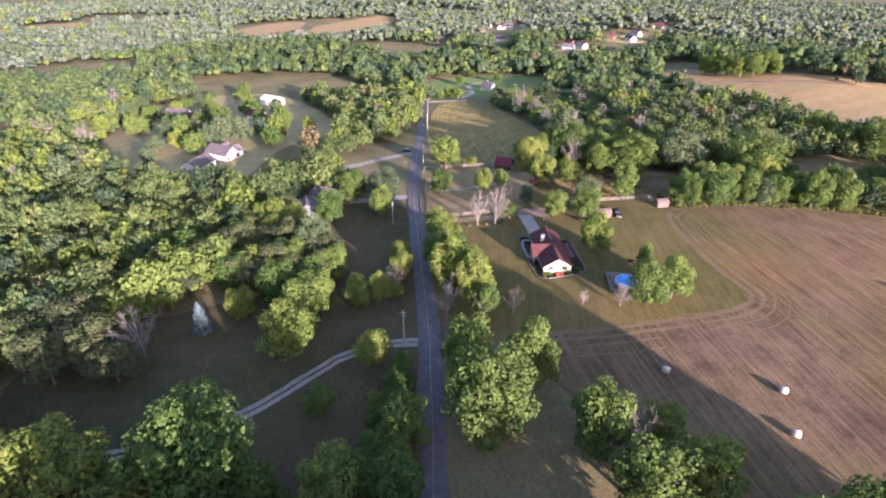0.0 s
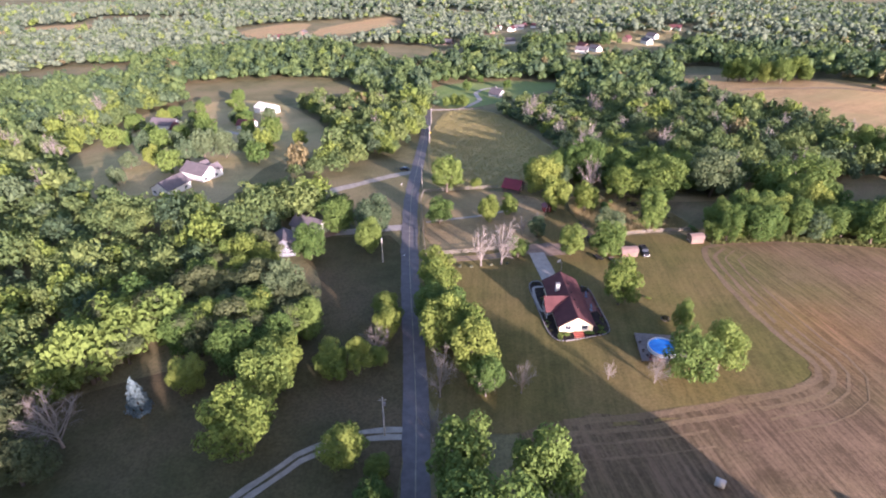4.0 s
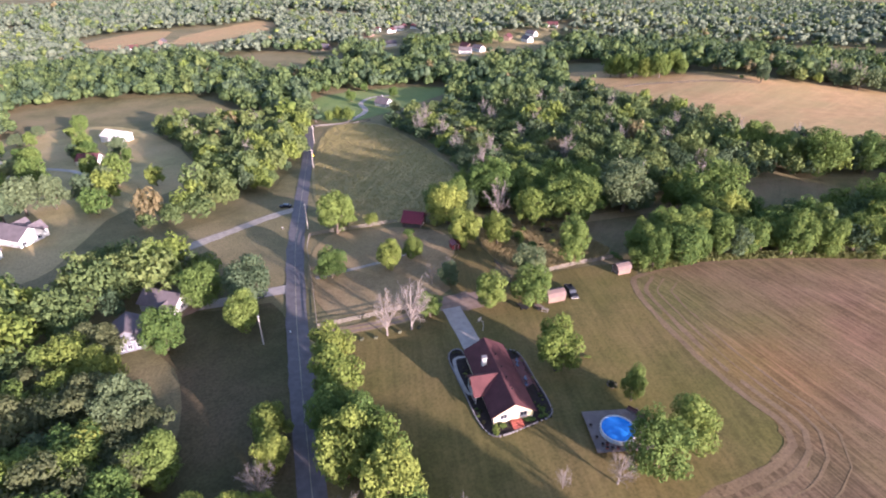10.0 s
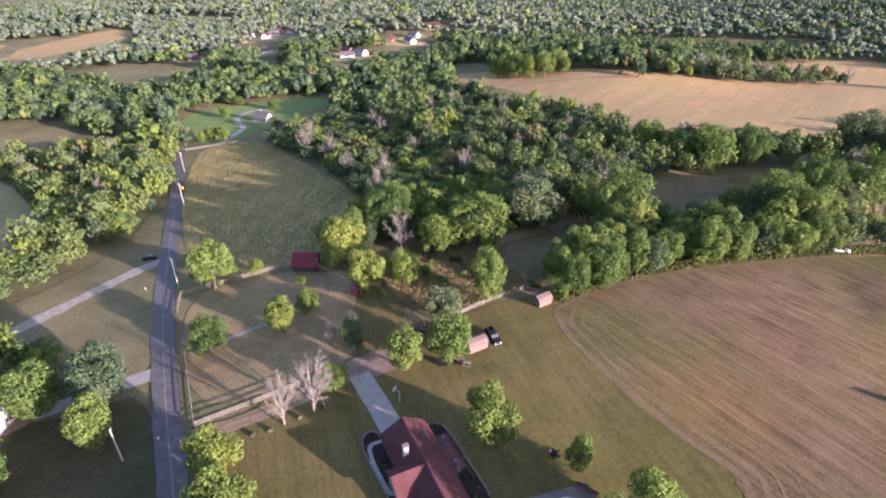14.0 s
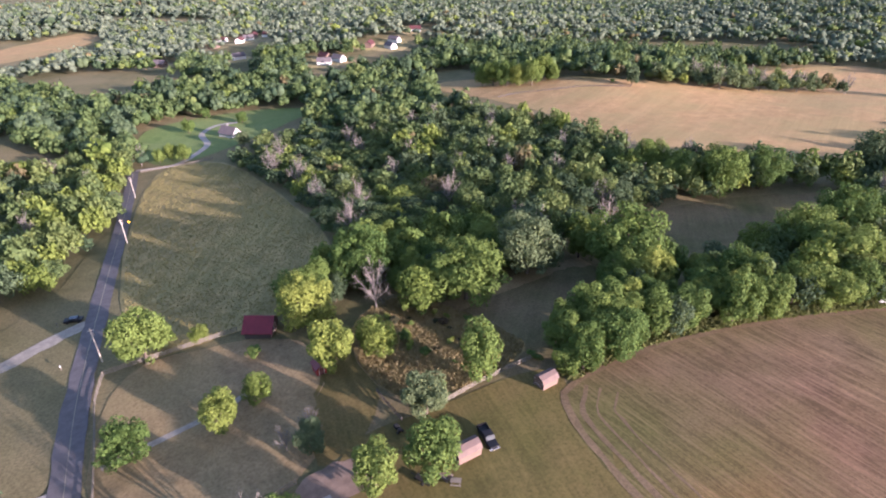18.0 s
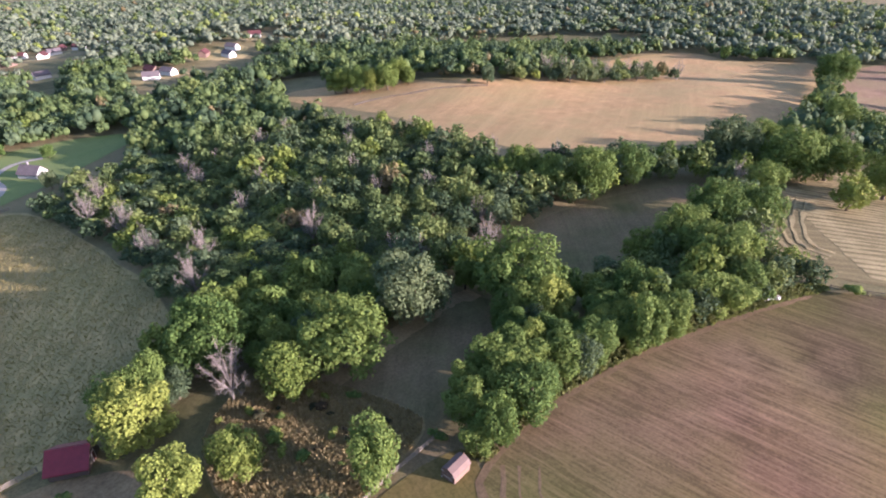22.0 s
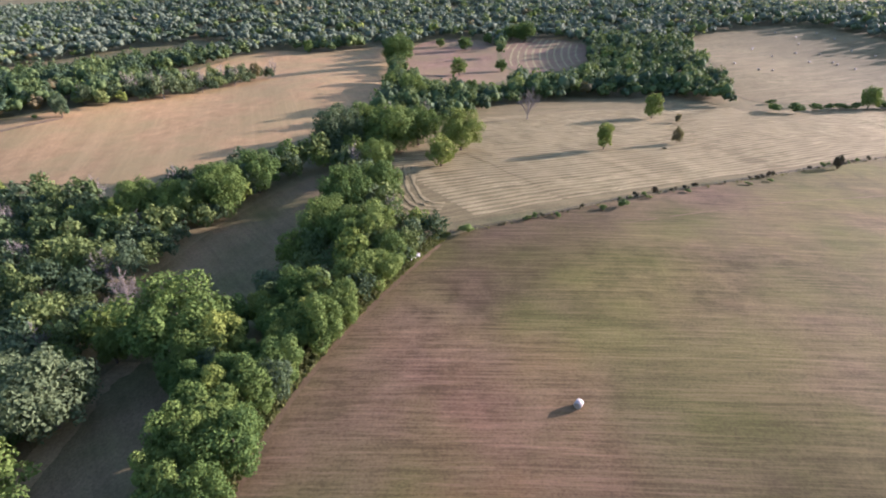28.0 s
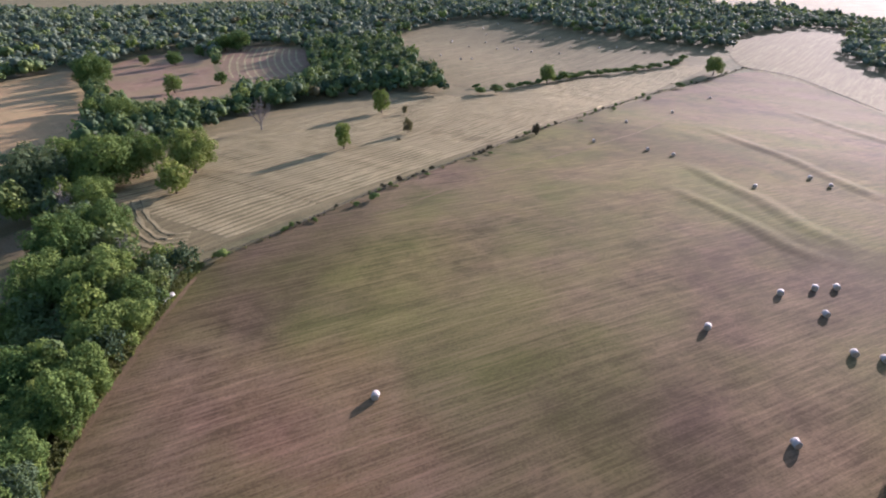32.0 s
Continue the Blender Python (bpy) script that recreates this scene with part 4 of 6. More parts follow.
M_WOODS = leafy("mixed_woodland_leaves", (0.036, 0.062, 0.025), (0.108, 0.146, 0.048), (0.100, 0.128, 0.046), 0.22)
M_WOODS_DEEP = leafy("deep_green_woodland_leaves", (0.022, 0.042, 0.025), (0.062, 0.092, 0.044), (0.058, 0.084, 0.040), 0.2)
M_WOODS_LIGHT = leafy("light_green_woodland_leaves", (0.056, 0.084, 0.028), (0.145, 0.178, 0.056), (0.132, 0.158, 0.050), 0.24)
# Far leaves paler and greyer than the near ones: haze put into their colour.
M_WOODS_HAZE = leafy("haze_paled_woodland_leaves", (0.070, 0.092, 0.066), (0.145, 0.170, 0.112), (0.12, 0.145, 0.095))
M_WOODS_HAZE_DEEP = leafy("deep_haze_paled_woodland_leaves", (0.048, 0.068, 0.050), (0.096, 0.120, 0.082), (0.085, 0.105, 0.072))
for x, y in zip(wx[~close][::22], wy[~close][::22]):
    if x < -15 and y < 200:
        continue
    tree(float(x) + 3.0, float(y), float(wr.uniform(3.6, 4.8)), "b", float(wr.uniform(1.1, 1.35)), "dead trees standing in the woods")
cr = np.random.default_rng(44)
cx, cy = np.meshgrid(np.arange(312, 470, 7.4), np.arange(352, 440, 7.4))
cx, cy = (cx + cr.uniform(-3, 3, cx.shape)).ravel(), (cy + cr.uniform(-3, 3, cy.shape)).ravel()
held = inside(copse, cx, cy)
joined_woods("pasture_copse", cx[held], cy[held], 0, "copse of grey-green trees on the pasture", M_LEAF_GREY, 3.6, 6.2, 1.15)
for x, y in zip(cx[held][::9], cy[held][::9]):
    tree(float(x) + 3.0, float(y), 4.6, "b", 1.3, "dead trees standing in the woods")
# Unseen rows of overtall trees, added only to block sun from the west lawn.
sx_, sy_ = -102 + 3.4 * np.arange(37) + cr.uniform(-1.5, 1.5, 37), np.where(np.arange(37) % 2, 16, 28) + cr.uniform(-3, 3, 37)
sx_ = np.where(np.abs(sx_ + 1) < 5.5, sx_ + 8, sx_)
joined_woods("south_woods", sx_, sy_, 0, "unseen tall woods added to shade the west lawn", M_WOODS, 5.4, 6.8, 2.3)
mid = ~close & (nearness < np.sort(nearness)[475])
joined_woods("nearer_woods", wx[mid], wy[mid], 4, "dense green woods beyond the lawn", M_WOODS)
far_ = ~close & ~mid
joined_woods("middle_woods", wx[far_], wy[far_], 0, "dense mixed green deciduous woods", M_WOODS)


def wedge(x, y, lo, hi):
    """Spots between two distances that lie in the quarter of land the valley road looks over."""
    d, a = np.hypot(x - 20, y - 90), np.degrees(np.arctan2(x - 20, y - 90))
    return (d > lo) & (d < hi) & (a > -50) & (a < 150)


fx, fy = scatter(8.0, (-420, -300), (760, 760), 22)
box = (fx > -230) & (fx < 330) & (fy > 50) & (fy < 420)
keep = wedge(fx, fy, 60, 660) & ~box & ~open_spot(fx, fy) & (np.sin(fx * 0.021 + 1.3 * np.sin(fy * 0.017)) + np.sin(fy * 0.027 + fx * 0.011) > np.where((fx < -20) & (fy > 300), -0.55, -1.5))
joined_woods("valley_woods", fx[keep], fy[keep], 1, "wooded valley slopes of mixed green trees", M_WOODS, 4.0, 7.8)
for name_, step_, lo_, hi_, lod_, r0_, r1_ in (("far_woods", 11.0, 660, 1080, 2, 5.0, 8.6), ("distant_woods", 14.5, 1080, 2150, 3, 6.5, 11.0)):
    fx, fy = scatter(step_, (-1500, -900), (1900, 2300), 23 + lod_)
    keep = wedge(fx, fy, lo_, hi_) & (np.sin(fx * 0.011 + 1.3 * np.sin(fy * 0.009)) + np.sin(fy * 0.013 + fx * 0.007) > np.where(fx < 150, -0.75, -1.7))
    joined_woods(name_, fx[keep], fy[keep], lod_, "distant wooded hills in summer leaf", M_WOODS_HAZE, r0_, r1_, 0.95)


# ================= building blocks for things =================
M_CREAM = painted("cream_siding", (0.56, 0.49, 0.33), 3.0, 0.08)
M_WHITE = painted("white_painted_boards", (0.55, 0.53, 0.50), 3.0, 0.08)
M_ROOF = painted("maroon_brown_shingles", (0.094, 0.038, 0.039), 5.0, 0.3, 0.92, 0.15, bump=0.5)
M_ROOF_GREY = painted("grey_shingles", (0.125, 0.105, 0.11), 4.0, 0.3, 0.92, 0.15, bump=0.5)
M_ROOF_RED = painted("red_metal_roof", (0.17, 0.024, 0.034), 2.0, 0.35, 0.5, 0.4, 0.2)
M_SHEDROOF = painted("faded_pinkish_brown_roofing", (0.145, 0.105, 0.095), 4.0, 0.25, 0.9, 0.15)
M_MOSSY = painted("mossy_stone", (0.085, 0.088, 0.055), 6.0, 0.35, 0.95, 0.1, bump=0.6)
M_GREYWHITE = painted("grey_white_boards", (0.40, 0.39, 0.38), 3.0, 0.12)
# White boards coloured blue-grey to stand for the shade on the cottage wall.
M_SHADE_WHITE = painted("white_boards_toned_for_shade", (0.13, 0.135, 0.15), 3.0, 0.15)
M_RED = painted("faded_red_boards", (0.34, 0.05, 0.045), 3.0, 0.3)
M_PINK = painted("pale_wood_siding", (0.165, 0.11, 0.088), 3.0, 0.2)
M_BRICK = painted("red_brick_paving", (0.36, 0.10, 0.07), 4.0, 0.3)
M_WINDOW = painted("dark_window_glass", (0.03, 0.035, 0.045), 2.0, 0.2, 0.12, 0.6)
M_MULCH = painted("dark_mulch", (0.042, 0.032, 0.028), 4.0, 0.5, 0.95, 0.1, bump=0.8)
M_EDGING = painted("grey_stone_edging", (0.22, 0.20, 0.20), 5.0, 0.3)
M_POOL_WALL = painted("pale_blue_pool_wall", (0.55, 0.66, 0.78), 3.0, 0.1, 0.4, 0.5)
M_DECK = painted("weathered_deck_boards", (0.185, 0.145, 0.13), 3.0, 0.3)
M_DECK_DARK = painted("dark_red_stained_wood", (0.15, 0.065, 0.06), 3.0, 0.3)
M_FENCE = painted("weathered_fence_boards", (0.19, 0.165, 0.135), 4.0, 0.25)
M_FENCE_DARK = painted("dark_creosoted_boards", (0.09, 0.075, 0.065), 4.0, 0.3)
M_POLE = painted("grey_pole_wood", (0.42, 0.37, 0.32), 4.0, 0.25)
M_BLACK = painted("black_car_paint", (0.010, 0.010, 0.013), 2.0, 0.1, 0.45, 0.25)
M_TYRE = painted("black_rubber", (0.02, 0.02, 0.02), 6.0, 0.2, 0.9, 0.2)
M_CHROME = painted("chrome", (0.7, 0.7, 0.72), 3.0, 0.05, 0.25, 0.5, 0.9)
M_BALE = painted("pale_wrapped_hay", (0.40, 0.36, 0.33), 6.0, 0.2, 0.8, 0.2, bump=0.6)
M_BOARD = painted("grey_backboard", (0.32, 0.30, 0.29), 3.0, 0.2)
M_BALE_END = painted("coiled_hay_end", (0.36, 0.28, 0.20), 9.0, 0.35, 0.95, 0.1, bump=0.9)
M_STRAW = painted("old_brown_hay", (0.20, 0.14, 0.085), 6.0, 0.35, 0.95, 0.1, bump=0.9)
M_YELLOW = painted("yellow_sign_face", (0.75, 0.50, 0.02), 3.0, 0.1, 0.5)
M_LINE = painted("faded_road_paint", (0.30, 0.27, 0.20), 3.0, 0.45, 0.9)
M_BLUE_CLOTH = painted("blue_patio_cover", (0.10, 0.14, 0.22), 3.0, 0.2)

wn = Nodes("pool_water", 0.06, 0.5)
wn.colour(wn.mix(wn.ramp(wn.noise(0.5, 2.0), (0.35, (0, 0, 0)), (0.65, (1, 1, 1))), (0.015, 0.17, 0.55), (0.035, 0.26, 0.70)))
wn.bump(wn.noise(1.6, 3.0), 0.25, 0.03)
M_WATER = wn.m


def box(bm, x, y, z, sx, sy, sz, turn=0.0, bevel=0.0):
    """Adds a box, centred in x and y, standing on z."""
    made = bmesh.ops.create_cube(bm, size=1.0, matrix=Matrix.Translation((x, y, z + sz / 2)) @ Matrix.Rotation(turn, 4, "Z") @ Matrix.Diagonal((sx, sy, sz, 1)))
    if bevel:
        edges = list({e for v in made["verts"] for e in v.link_edges})
        bmesh.ops.bevel(bm, geom=edges, offset=bevel, segments=2, affect="EDGES", profile=0.6)
    return bm


def prism(bm, outline, lo, hi, axis="y"):
    """Adds a solid whose cross section (u, z) runs from lo to hi along an axis."""
    ends = []
    for at in (lo, hi):
        ends.append([bm.verts.new((u, at, z) if axis == "y" else (at, u, z)) for u, z in outline])
    n = len(outline)
    bm.faces.new(ends[0])
    bm.faces.new(ends[1][::-1])
    for k in range(n):
        bm.faces.new((ends[0][k], ends[1][k], ends[1][(k + 1) % n], ends[0][(k + 1) % n]))
    bmesh.ops.recalc_face_normals(bm, faces=bm.faces[:])
    return bm


def disc(bm, x, y, z, r0, r1, h, sides=24, matrix=None):
    """Adds an upright cylinder or cone."""
    m = (matrix or Matrix()) @ Matrix.Translation((x, y, z + h / 2))
    bmesh.ops.create_cone(bm, cap_ends=True, segments=sides, radius1=r0, radius2=r1, depth=h, matrix=m)
    return bm


def mesh_from(name, bm, material, smooth=False):
    me = bpy.data.meshes.new(name)
    bm.to_mesh(me)
    bm.free()
    me.materials.append(material)
    if smooth:
        me.polygons.foreach_set("use_smooth", [True] * len(me.polygons))
    return me


def part(name, bm, material, parent, label="", at=None, turn=0.0):
    """One mesh under a thing or a part. bm may be a mesh that is shared."""
    me = bm if isinstance(bm, bpy.types.Mesh) else mesh_from(name, bm, material)
    ob = new(name, me)
    ob.parent = parent
    if at:
        ob.location = at
    ob.rotation_euler = (0, 0, turn)
    if label:
        ob["label"] = label
    return ob


def thing(name, x, y, turn, label, category, group="", lift=0.0, sink=0.0):
    """The base of a thing that stands on the ground."""
    ob = tagged(new(name), label, category, group)
    ob.empty_display_size = 0.5
    ob.location = (x, y, float(gz(x, y)) + lift - sink)
    ob.rotation_euler = (0, 0, radians(turn))
    return ob


def nb():
    return bmesh.new()


def window(parent, x, y, z, wide, high, facing, material=M_GREYWHITE):
    """A window in a wall: frame, pane and sill. facing: 's', 'n', 'e' or 'w'."""
    turn = {"s": 0.0, "n": math.pi, "e": math.pi / 2, "w": -math.pi / 2}[facing]
    bm = nb()
    for dx, dz, sx, sz in ((-wide / 2, 0, 0.1, high), (wide / 2, 0, 0.1, high), (0, 0, wide + 0.1, 0.1), (0, high - 0.1, wide + 0.1, 0.1), (0, 0, 0.06, high)):
        box(bm, dx, -0.03, dz, sx, 0.1, sz)
    f = part("window", bm, material, parent, at=(x, y, z), turn=turn)
    part("pane", box(nb(), 0, 0.0, 0.05, wide - 0.05, 0.05, high - 0.1), M_WINDOW, f)
    part("sill", box(nb(), 0, -0.08, -0.06, wide + 0.24, 0.2, 0.06), material, f)
    return f


def house(name, label, x, y, turn, wide, long, eave, ridge, wall_m, roof_m, over=0.45, wins=(), door=None, chimney=None, sink=0.6, lift=0.0, category="house", group=""):
    """A gabled building: the ridge runs along its own y axis."""
    ob = thing(name, x, y, turn, label, category, group, lift)
    w, l = wide / 2, long / 2
    part("wall", prism(nb(), ((-w, -sink), (w, -sink), (w, eave), (0, ridge - 0.12), (-w, eave)), -l, l), wall_m, ob)
    slope = (ridge - eave) / w
    for side in (-1, 1):
        e = w + over
        ez = ridge - slope * e
        bm = prism(nb(), ((0, ridge), (side * e, ez), (side * e, ez + 0.16), (0, ridge + 0.17)), -l - over, l + over)
        r = part("roof_slope", bm, roof_m, ob)
        part("gutter", box(nb(), side * (e + 0.05), 0, ez - 0.02, 0.12, long + 2 * over, 0.12), roof_m, r)
    part("ridge_cap", box(nb(), 0, 0, ridge + 0.12, 0.3, long + 2 * over + 0.02, 0.1, 0, 0.03), roof_m, ob)
    for facing, along, z, ww, hh in wins:
        if facing in "sn":
            window(ob, along, -l if facing == "s" else l, z, ww, hh, facing)
        else:
            window(ob, w if facing == "e" else -w, along, z, ww, hh, facing)
    if door:
        facing, along = door
        at = {"s": (along, -l, 0), "n": (along, l, 0), "e": (w, along, 0), "w": (-w, along, 0)}[facing]
        d = part("door", box(nb(), 0, 0, 0, 1.0, 0.12, 2.05, 0, 0.02), M_DECK_DARK, ob, at=at, turn={"s": 0, "n": math.pi, "e": math.pi / 2, "w": -math.pi / 2}[facing])
        part("door_frame", box(box(box(nb(), -0.56, 0, 0, 0.1, 0.16, 2.15), 0.56, 0, 0, 0.1, 0.16, 2.15), 0, 0, 2.06, 1.2, 0.16, 0.1), M_WHITE, d)
    if chimney:
        cx, cy, size = chimney
        c = part("chimney", box(nb(), cx, cy, eave, size, size * 0.8, ridge - eave + 0.9, 0, 0.03), M_GREYWHITE if roof_m is M_ROOF else M_EDGING, ob)
        part("chimney_cap", box(nb(), cx, cy, ridge + 0.9, size + 0.2, size, 0.12, 0, 0.03), M_EDGING, c)
    return ob


# ================= the ranch house and its yard =================
HX, HY, HT = 31.0, 138.8, 2.6
ranch = house("ranch_house", "single-storey cream ranch house with maroon-brown shingle roof", HX, HY, HT, 7.6, 18.6, 2.5, 4.75, M_CREAM, M_ROOF, 0.5,
              (("s", -1.9, 1.25, 1.35, 1.15), ("s", 1.9, 1.25, 1.35, 1.15), ("w", -6.5, 1.0, 1.6, 1.1), ("w", 3.5, 1.0, 1.6, 1.1), ("e", -6, 1.0, 1.6, 1.1), ("e", 4, 1.0, 1.6, 1.1)), ("e", -1.0), (-2.0, 3.0, 0.9))
# the cross gable over the west porch, its ridge as high as the main one
for side in (-1, 1):
    bm = prism(nb(), ((-1.05, 4.72), (-1.05 + side * 3.15, 2.42), (-1.05 + side * 3.15, 2.58), (-1.05, 4.90)), -6.1, -0.15, "x")
    part("porch_roof_slope", bm, M_ROOF, ranch)
part("porch_gable", prism(nb(), ((-3.7, 2.5), (1.6, 2.5), (-1.05, 4.55)), -5.6, -3.7, "x"), M_CREAM, ranch)
for yy in (-3.5, -1.05, 1.4):
    part("porch_post", box(nb(), -5.5, yy, 0, 0.14, 0.14, 2.5), M_WHITE, ranch)
part("porch_floor", box(nb(), -4.75, -1.05, -0.3, 1.9, 5.2, 0.5), M_CONCRETE, ranch)
for yy in (-5.5, -2.2, 0.8, 4.6):
    part("roof_vent", disc(nb(), 0.9, yy, 4.2, 0.12, 0.10, 0.55, 10), M_TYRE, ranch)
part("garage_door", box(nb(), -0.3, 9.32, 0.05, 4.6, 0.1, 2.2, 0, 0.02), M_WHITE, ranch)
for k in range(30):
    part("paver", box(nb(), -0.45 + 0.37 * (k % 6), -9.6 - 0.42 * (k // 6), -0.2, 0.35, 0.4, (1.0, 1.0, 0.9, 0.78, 0.78)[k // 6], 0, 0.02), M_BRICK, ranch, "red brick front step")
patio = thing("patio_deck", 36.9, 140.5, HT, "weathered wooden deck along the house wall", "deck")
for k in range(16):
    part("plank", box(nb(), -1.15 + 0.155 * k, 0, 0.25, 0.145, 11.0, 0.05), M_DECK_DARK, patio)
for yy in (-5.3, -2.7, 0, 2.7, 5.3):
    part("post", box(nb(), 1.25, yy, -0.4, 0.1, 0.1, 1.6), M_DECK_DARK, patio)
for zz in (0.65, 1.05):
    part("rail", box(nb(), 1.25, 0, zz, 0.06, 10.7, 0.09), M_DECK_DARK, patio)
for (sx, sy) in ((36.6, 137.5), (37.0, 139.2), (36.7, 143.6), (37.0, 145.0)):
    chair = thing("patio_chair", sx, sy, 30 * sx, "patio chair with pale blue cover on the deck", "chair", "patio chairs", 0.3)
    part("seat", box(nb(), 0, 0, 0.38, 0.55, 0.55, 0.09, 0, 0.03), M_BLUE_CLOTH, chair)
    part("backrest", box(nb(), 0, 0.26, 0.45, 0.55, 0.08, 0.55, 0, 0.03), M_BLUE_CLOTH, chair)
    for lx in (-0.24, 0.24):
        for ly in (-0.24, 0.24):
            part("leg", box(nb(), lx, ly, 0, 0.05, 0.05, 0.4), M_TYRE, chair)

BED = ((23.2, 149.8), (24.2, 152.0), (26.4, 152.2), (27.0, 149.0), (36.0, 150.0), (38.6, 148.4), (38.9, 140.5), (39.6, 131.5), (38.8, 128.9), (35.2, 128.0), (29.0, 126.3), (26.4, 126.6), (25.0, 130.3), (24.4, 136.4), (23.3, 146.5))
ring = smooth_ring(BED, 2)
bed = tagged(new("flower_bed", draped("flower_bed", ring, 0.17, M_MULCH)), "dark mulched flower bed round the ranch house", "flower bed", kind="structure")
line = smooth_line(np.vstack([ring, ring[:1]]), 0.55)
stone = mesh_from("stone", box(nb(), 0, 0, -0.1, 0.5, 0.24, 0.36, 0, 0.05), M_EDGING)
for k in range(0, len(line) - 1):
    (ax, ay), (bx, by) = line[k], line[k + 1]
    if abs(ax - bx) + abs(ay - by) > 0.01:
        o = new("edging_stone", stone)
        o.parent = bed
        o.location = (ax, ay, float(gz(ax, ay)) + 0.12)
        o.rotation_euler = (0, 0, math.atan2(by - ay, bx - ax))
tagged(new("garden_path", ribbon("garden_path", ((27.6, 149.2), (24.6, 149.0), (24.0, 146), (24.3, 141), (24.9, 138), (26.0, 137.4)), 0.75, 0.24, M_CONCRETE, 0.03, 2, 0, 0.7)), "pale curved concrete garden path", "path", kind="structure")
for x, y, rad, k in ((27.6, 127.6, 1.15, "k"), (29.2, 128.4, 0.85, "h"), (34.3, 128.9, 1.05, "h"), (37.4, 130.6, 0.7, "h"), (38.3, 131.6, 0.6, "d"), (37.8, 129.4, 0.55, "k"), (36.6, 129.2, 0.6, "h"), (38.6, 134.5, 0.5, "d"), (38.3, 137, 0.45, "d"),
                     (38.2, 142, 0.5, "d"), (38.0, 145.5, 0.5, "h"), (37.4, 148.2, 0.6, "d"), (24.6, 151, 0.55, "d"), (25.8, 150.8, 0.5, "d"), (26.2, 144.6, 0.5, "d"), (26.1, 141.5, 0.5, "d"), (26.1, 133, 0.5, "d"), (25.9, 130, 0.6, "d")):
    shrub(x, y, rad, {"h": "g", "d": "d", "k": "y"}[k], group="shrubs in the flower bed")

br_ = np.random.default_rng(8)
for k in range(46):
    u = br_.uniform()
    x, y = (36.6 + 2.0 * br_.uniform(), 128.6 + 4.5 * u) if k < 22 else (38.2 + 0.5 * br_.uniform(), 132 + 15 * u) if k < 34 else (25.0 + 0.8 * br_.uniform(), 129 + 18 * u)
    shrub(float(x), float(y), float(br_.uniform(0.18, 0.42)), ("g", "y", "d")[int(br_.integers(3))], 1.0, "small plants in the flower bed")
for k, (x, y) in enumerate(((8.5, 159.9), (14.0, 161.0), (18.6, 161.8), (5.4, 160.0))):
    block = thing("stone_block", x, y, 25 * k, "mossy grey stone block beside the farm track", "stone", "stone blocks by the track", 0.1)
    part("stone", box(nb(), 0, 0, -0.2, 0.95, 0.7, 0.75, 0, 0.12), M_MOSSY, block)
    part("moss", box(nb(), 0, 0, 0.54, 0.6, 0.42, 0.06, 0, 0.02), M_LEAF_DARK, block)

# basketball goal, drive-side posts and a dug ring of edging
goal = thing("basketball_goal", 32.8, 157.4, 40, "grey basketball goal beside the driveway", "goal")
part("pole", disc(nb(), 0, 0, 0, 0.07, 0.06, 3.0, 10), M_POLE, goal)
part("arm", box(nb(), 0, 0.5, 2.9, 0.1, 1.1, 0.1), M_POLE, goal)
b = part("backboard", box(nb(), 0, 1.05, 2.65, 1.3, 0.06, 0.9, 0, 0.02), M_BOARD, goal)
part("hoop", disc(nb(), 0, 1.35, 2.75, 0.24, 0.24, 0.03, 16), M_RED, b)

# ================= pool =================
PX, PY = 48.6, 122.7
pool = thing("swimming_pool", PX, PY, 0, "round above-ground pool with bright blue water", "pool", lift=0.1)
bm = nb()
for r0, r1, z0, z1 in ((3.05, 3.05, -0.5, 1.3),):
    n = 40
    rings = [[bm.verts.new((rr * math.cos(2 * math.pi * k / n), rr * math.sin(2 * math.pi * k / n), z)) for k in range(n)] for rr, z in ((3.05, z0), (3.05, z1), (2.97, z1), (2.97, 0.0))]
    for a, b_ in zip(rings, rings[1:]):
        for k in range(n):
            bm.faces.new((a[k], a[(k + 1) % n], b_[(k + 1) % n], b_[k]))
part("wall", bm, M_POOL_WALL, pool)
bm = nb()
rings = [[bm.verts.new((rr * math.cos(2 * math.pi * k / 40), rr * math.sin(2 * math.pi * k / 40), z)) for k in range(40)] for rr, z in ((2.93, 1.31), (2.95, 1.37), (3.14, 1.37), (3.16, 1.30))]
for a, b_ in zip(rings, rings[1:]):
    for k in range(40):
        bm.faces.new((a[k], a[(k + 1) % 40], b_[(k + 1) % 40], b_[k]))
part("rim", bm, M_WHITE, pool, "white pool rim")
bm = nb()
bmesh.ops.create_circle(bm, cap_ends=True, segments=40, radius=2.96, matrix=Matrix.Translation((0, 0, 1.12)))
part("water", bm, M_WATER, pool, "bright blue water")
for k in range(14):
    t = 2 * math.pi * k / 14
    part("upright", box(nb(), 3.12 * math.cos(t), 3.12 * math.sin(t), -0.4, 0.12, 0.12, 1.7, t), M_WHITE, pool)
part("skimmer", box(nb(), 0.6, -3.0, 1.05, 1.0, 0.45, 0.4, 0.2, 0.05), M_WHITE, pool, "white skimmer box")
deck = thing("pool_deck", 48.6, 122.6, -6, "weathered wooden deck round the pool", "deck")
plank = {}
for k in range(47):
    y0 = -4.3 + 0.2 * k
    half = math.sqrt(max(3.25 ** 2 - y0 * y0, 0)) if abs(y0) < 3.25 else 0
    for lo, hi in (((-5.1, -half), (half, 5.6)) if half else ((-5.1, 5.6),)):
        if hi - lo > 0.3:
            part("plank", box(nb(), (lo + hi) / 2, y0, 0.82, hi - lo, 0.18, 0.06), M_DECK, deck)
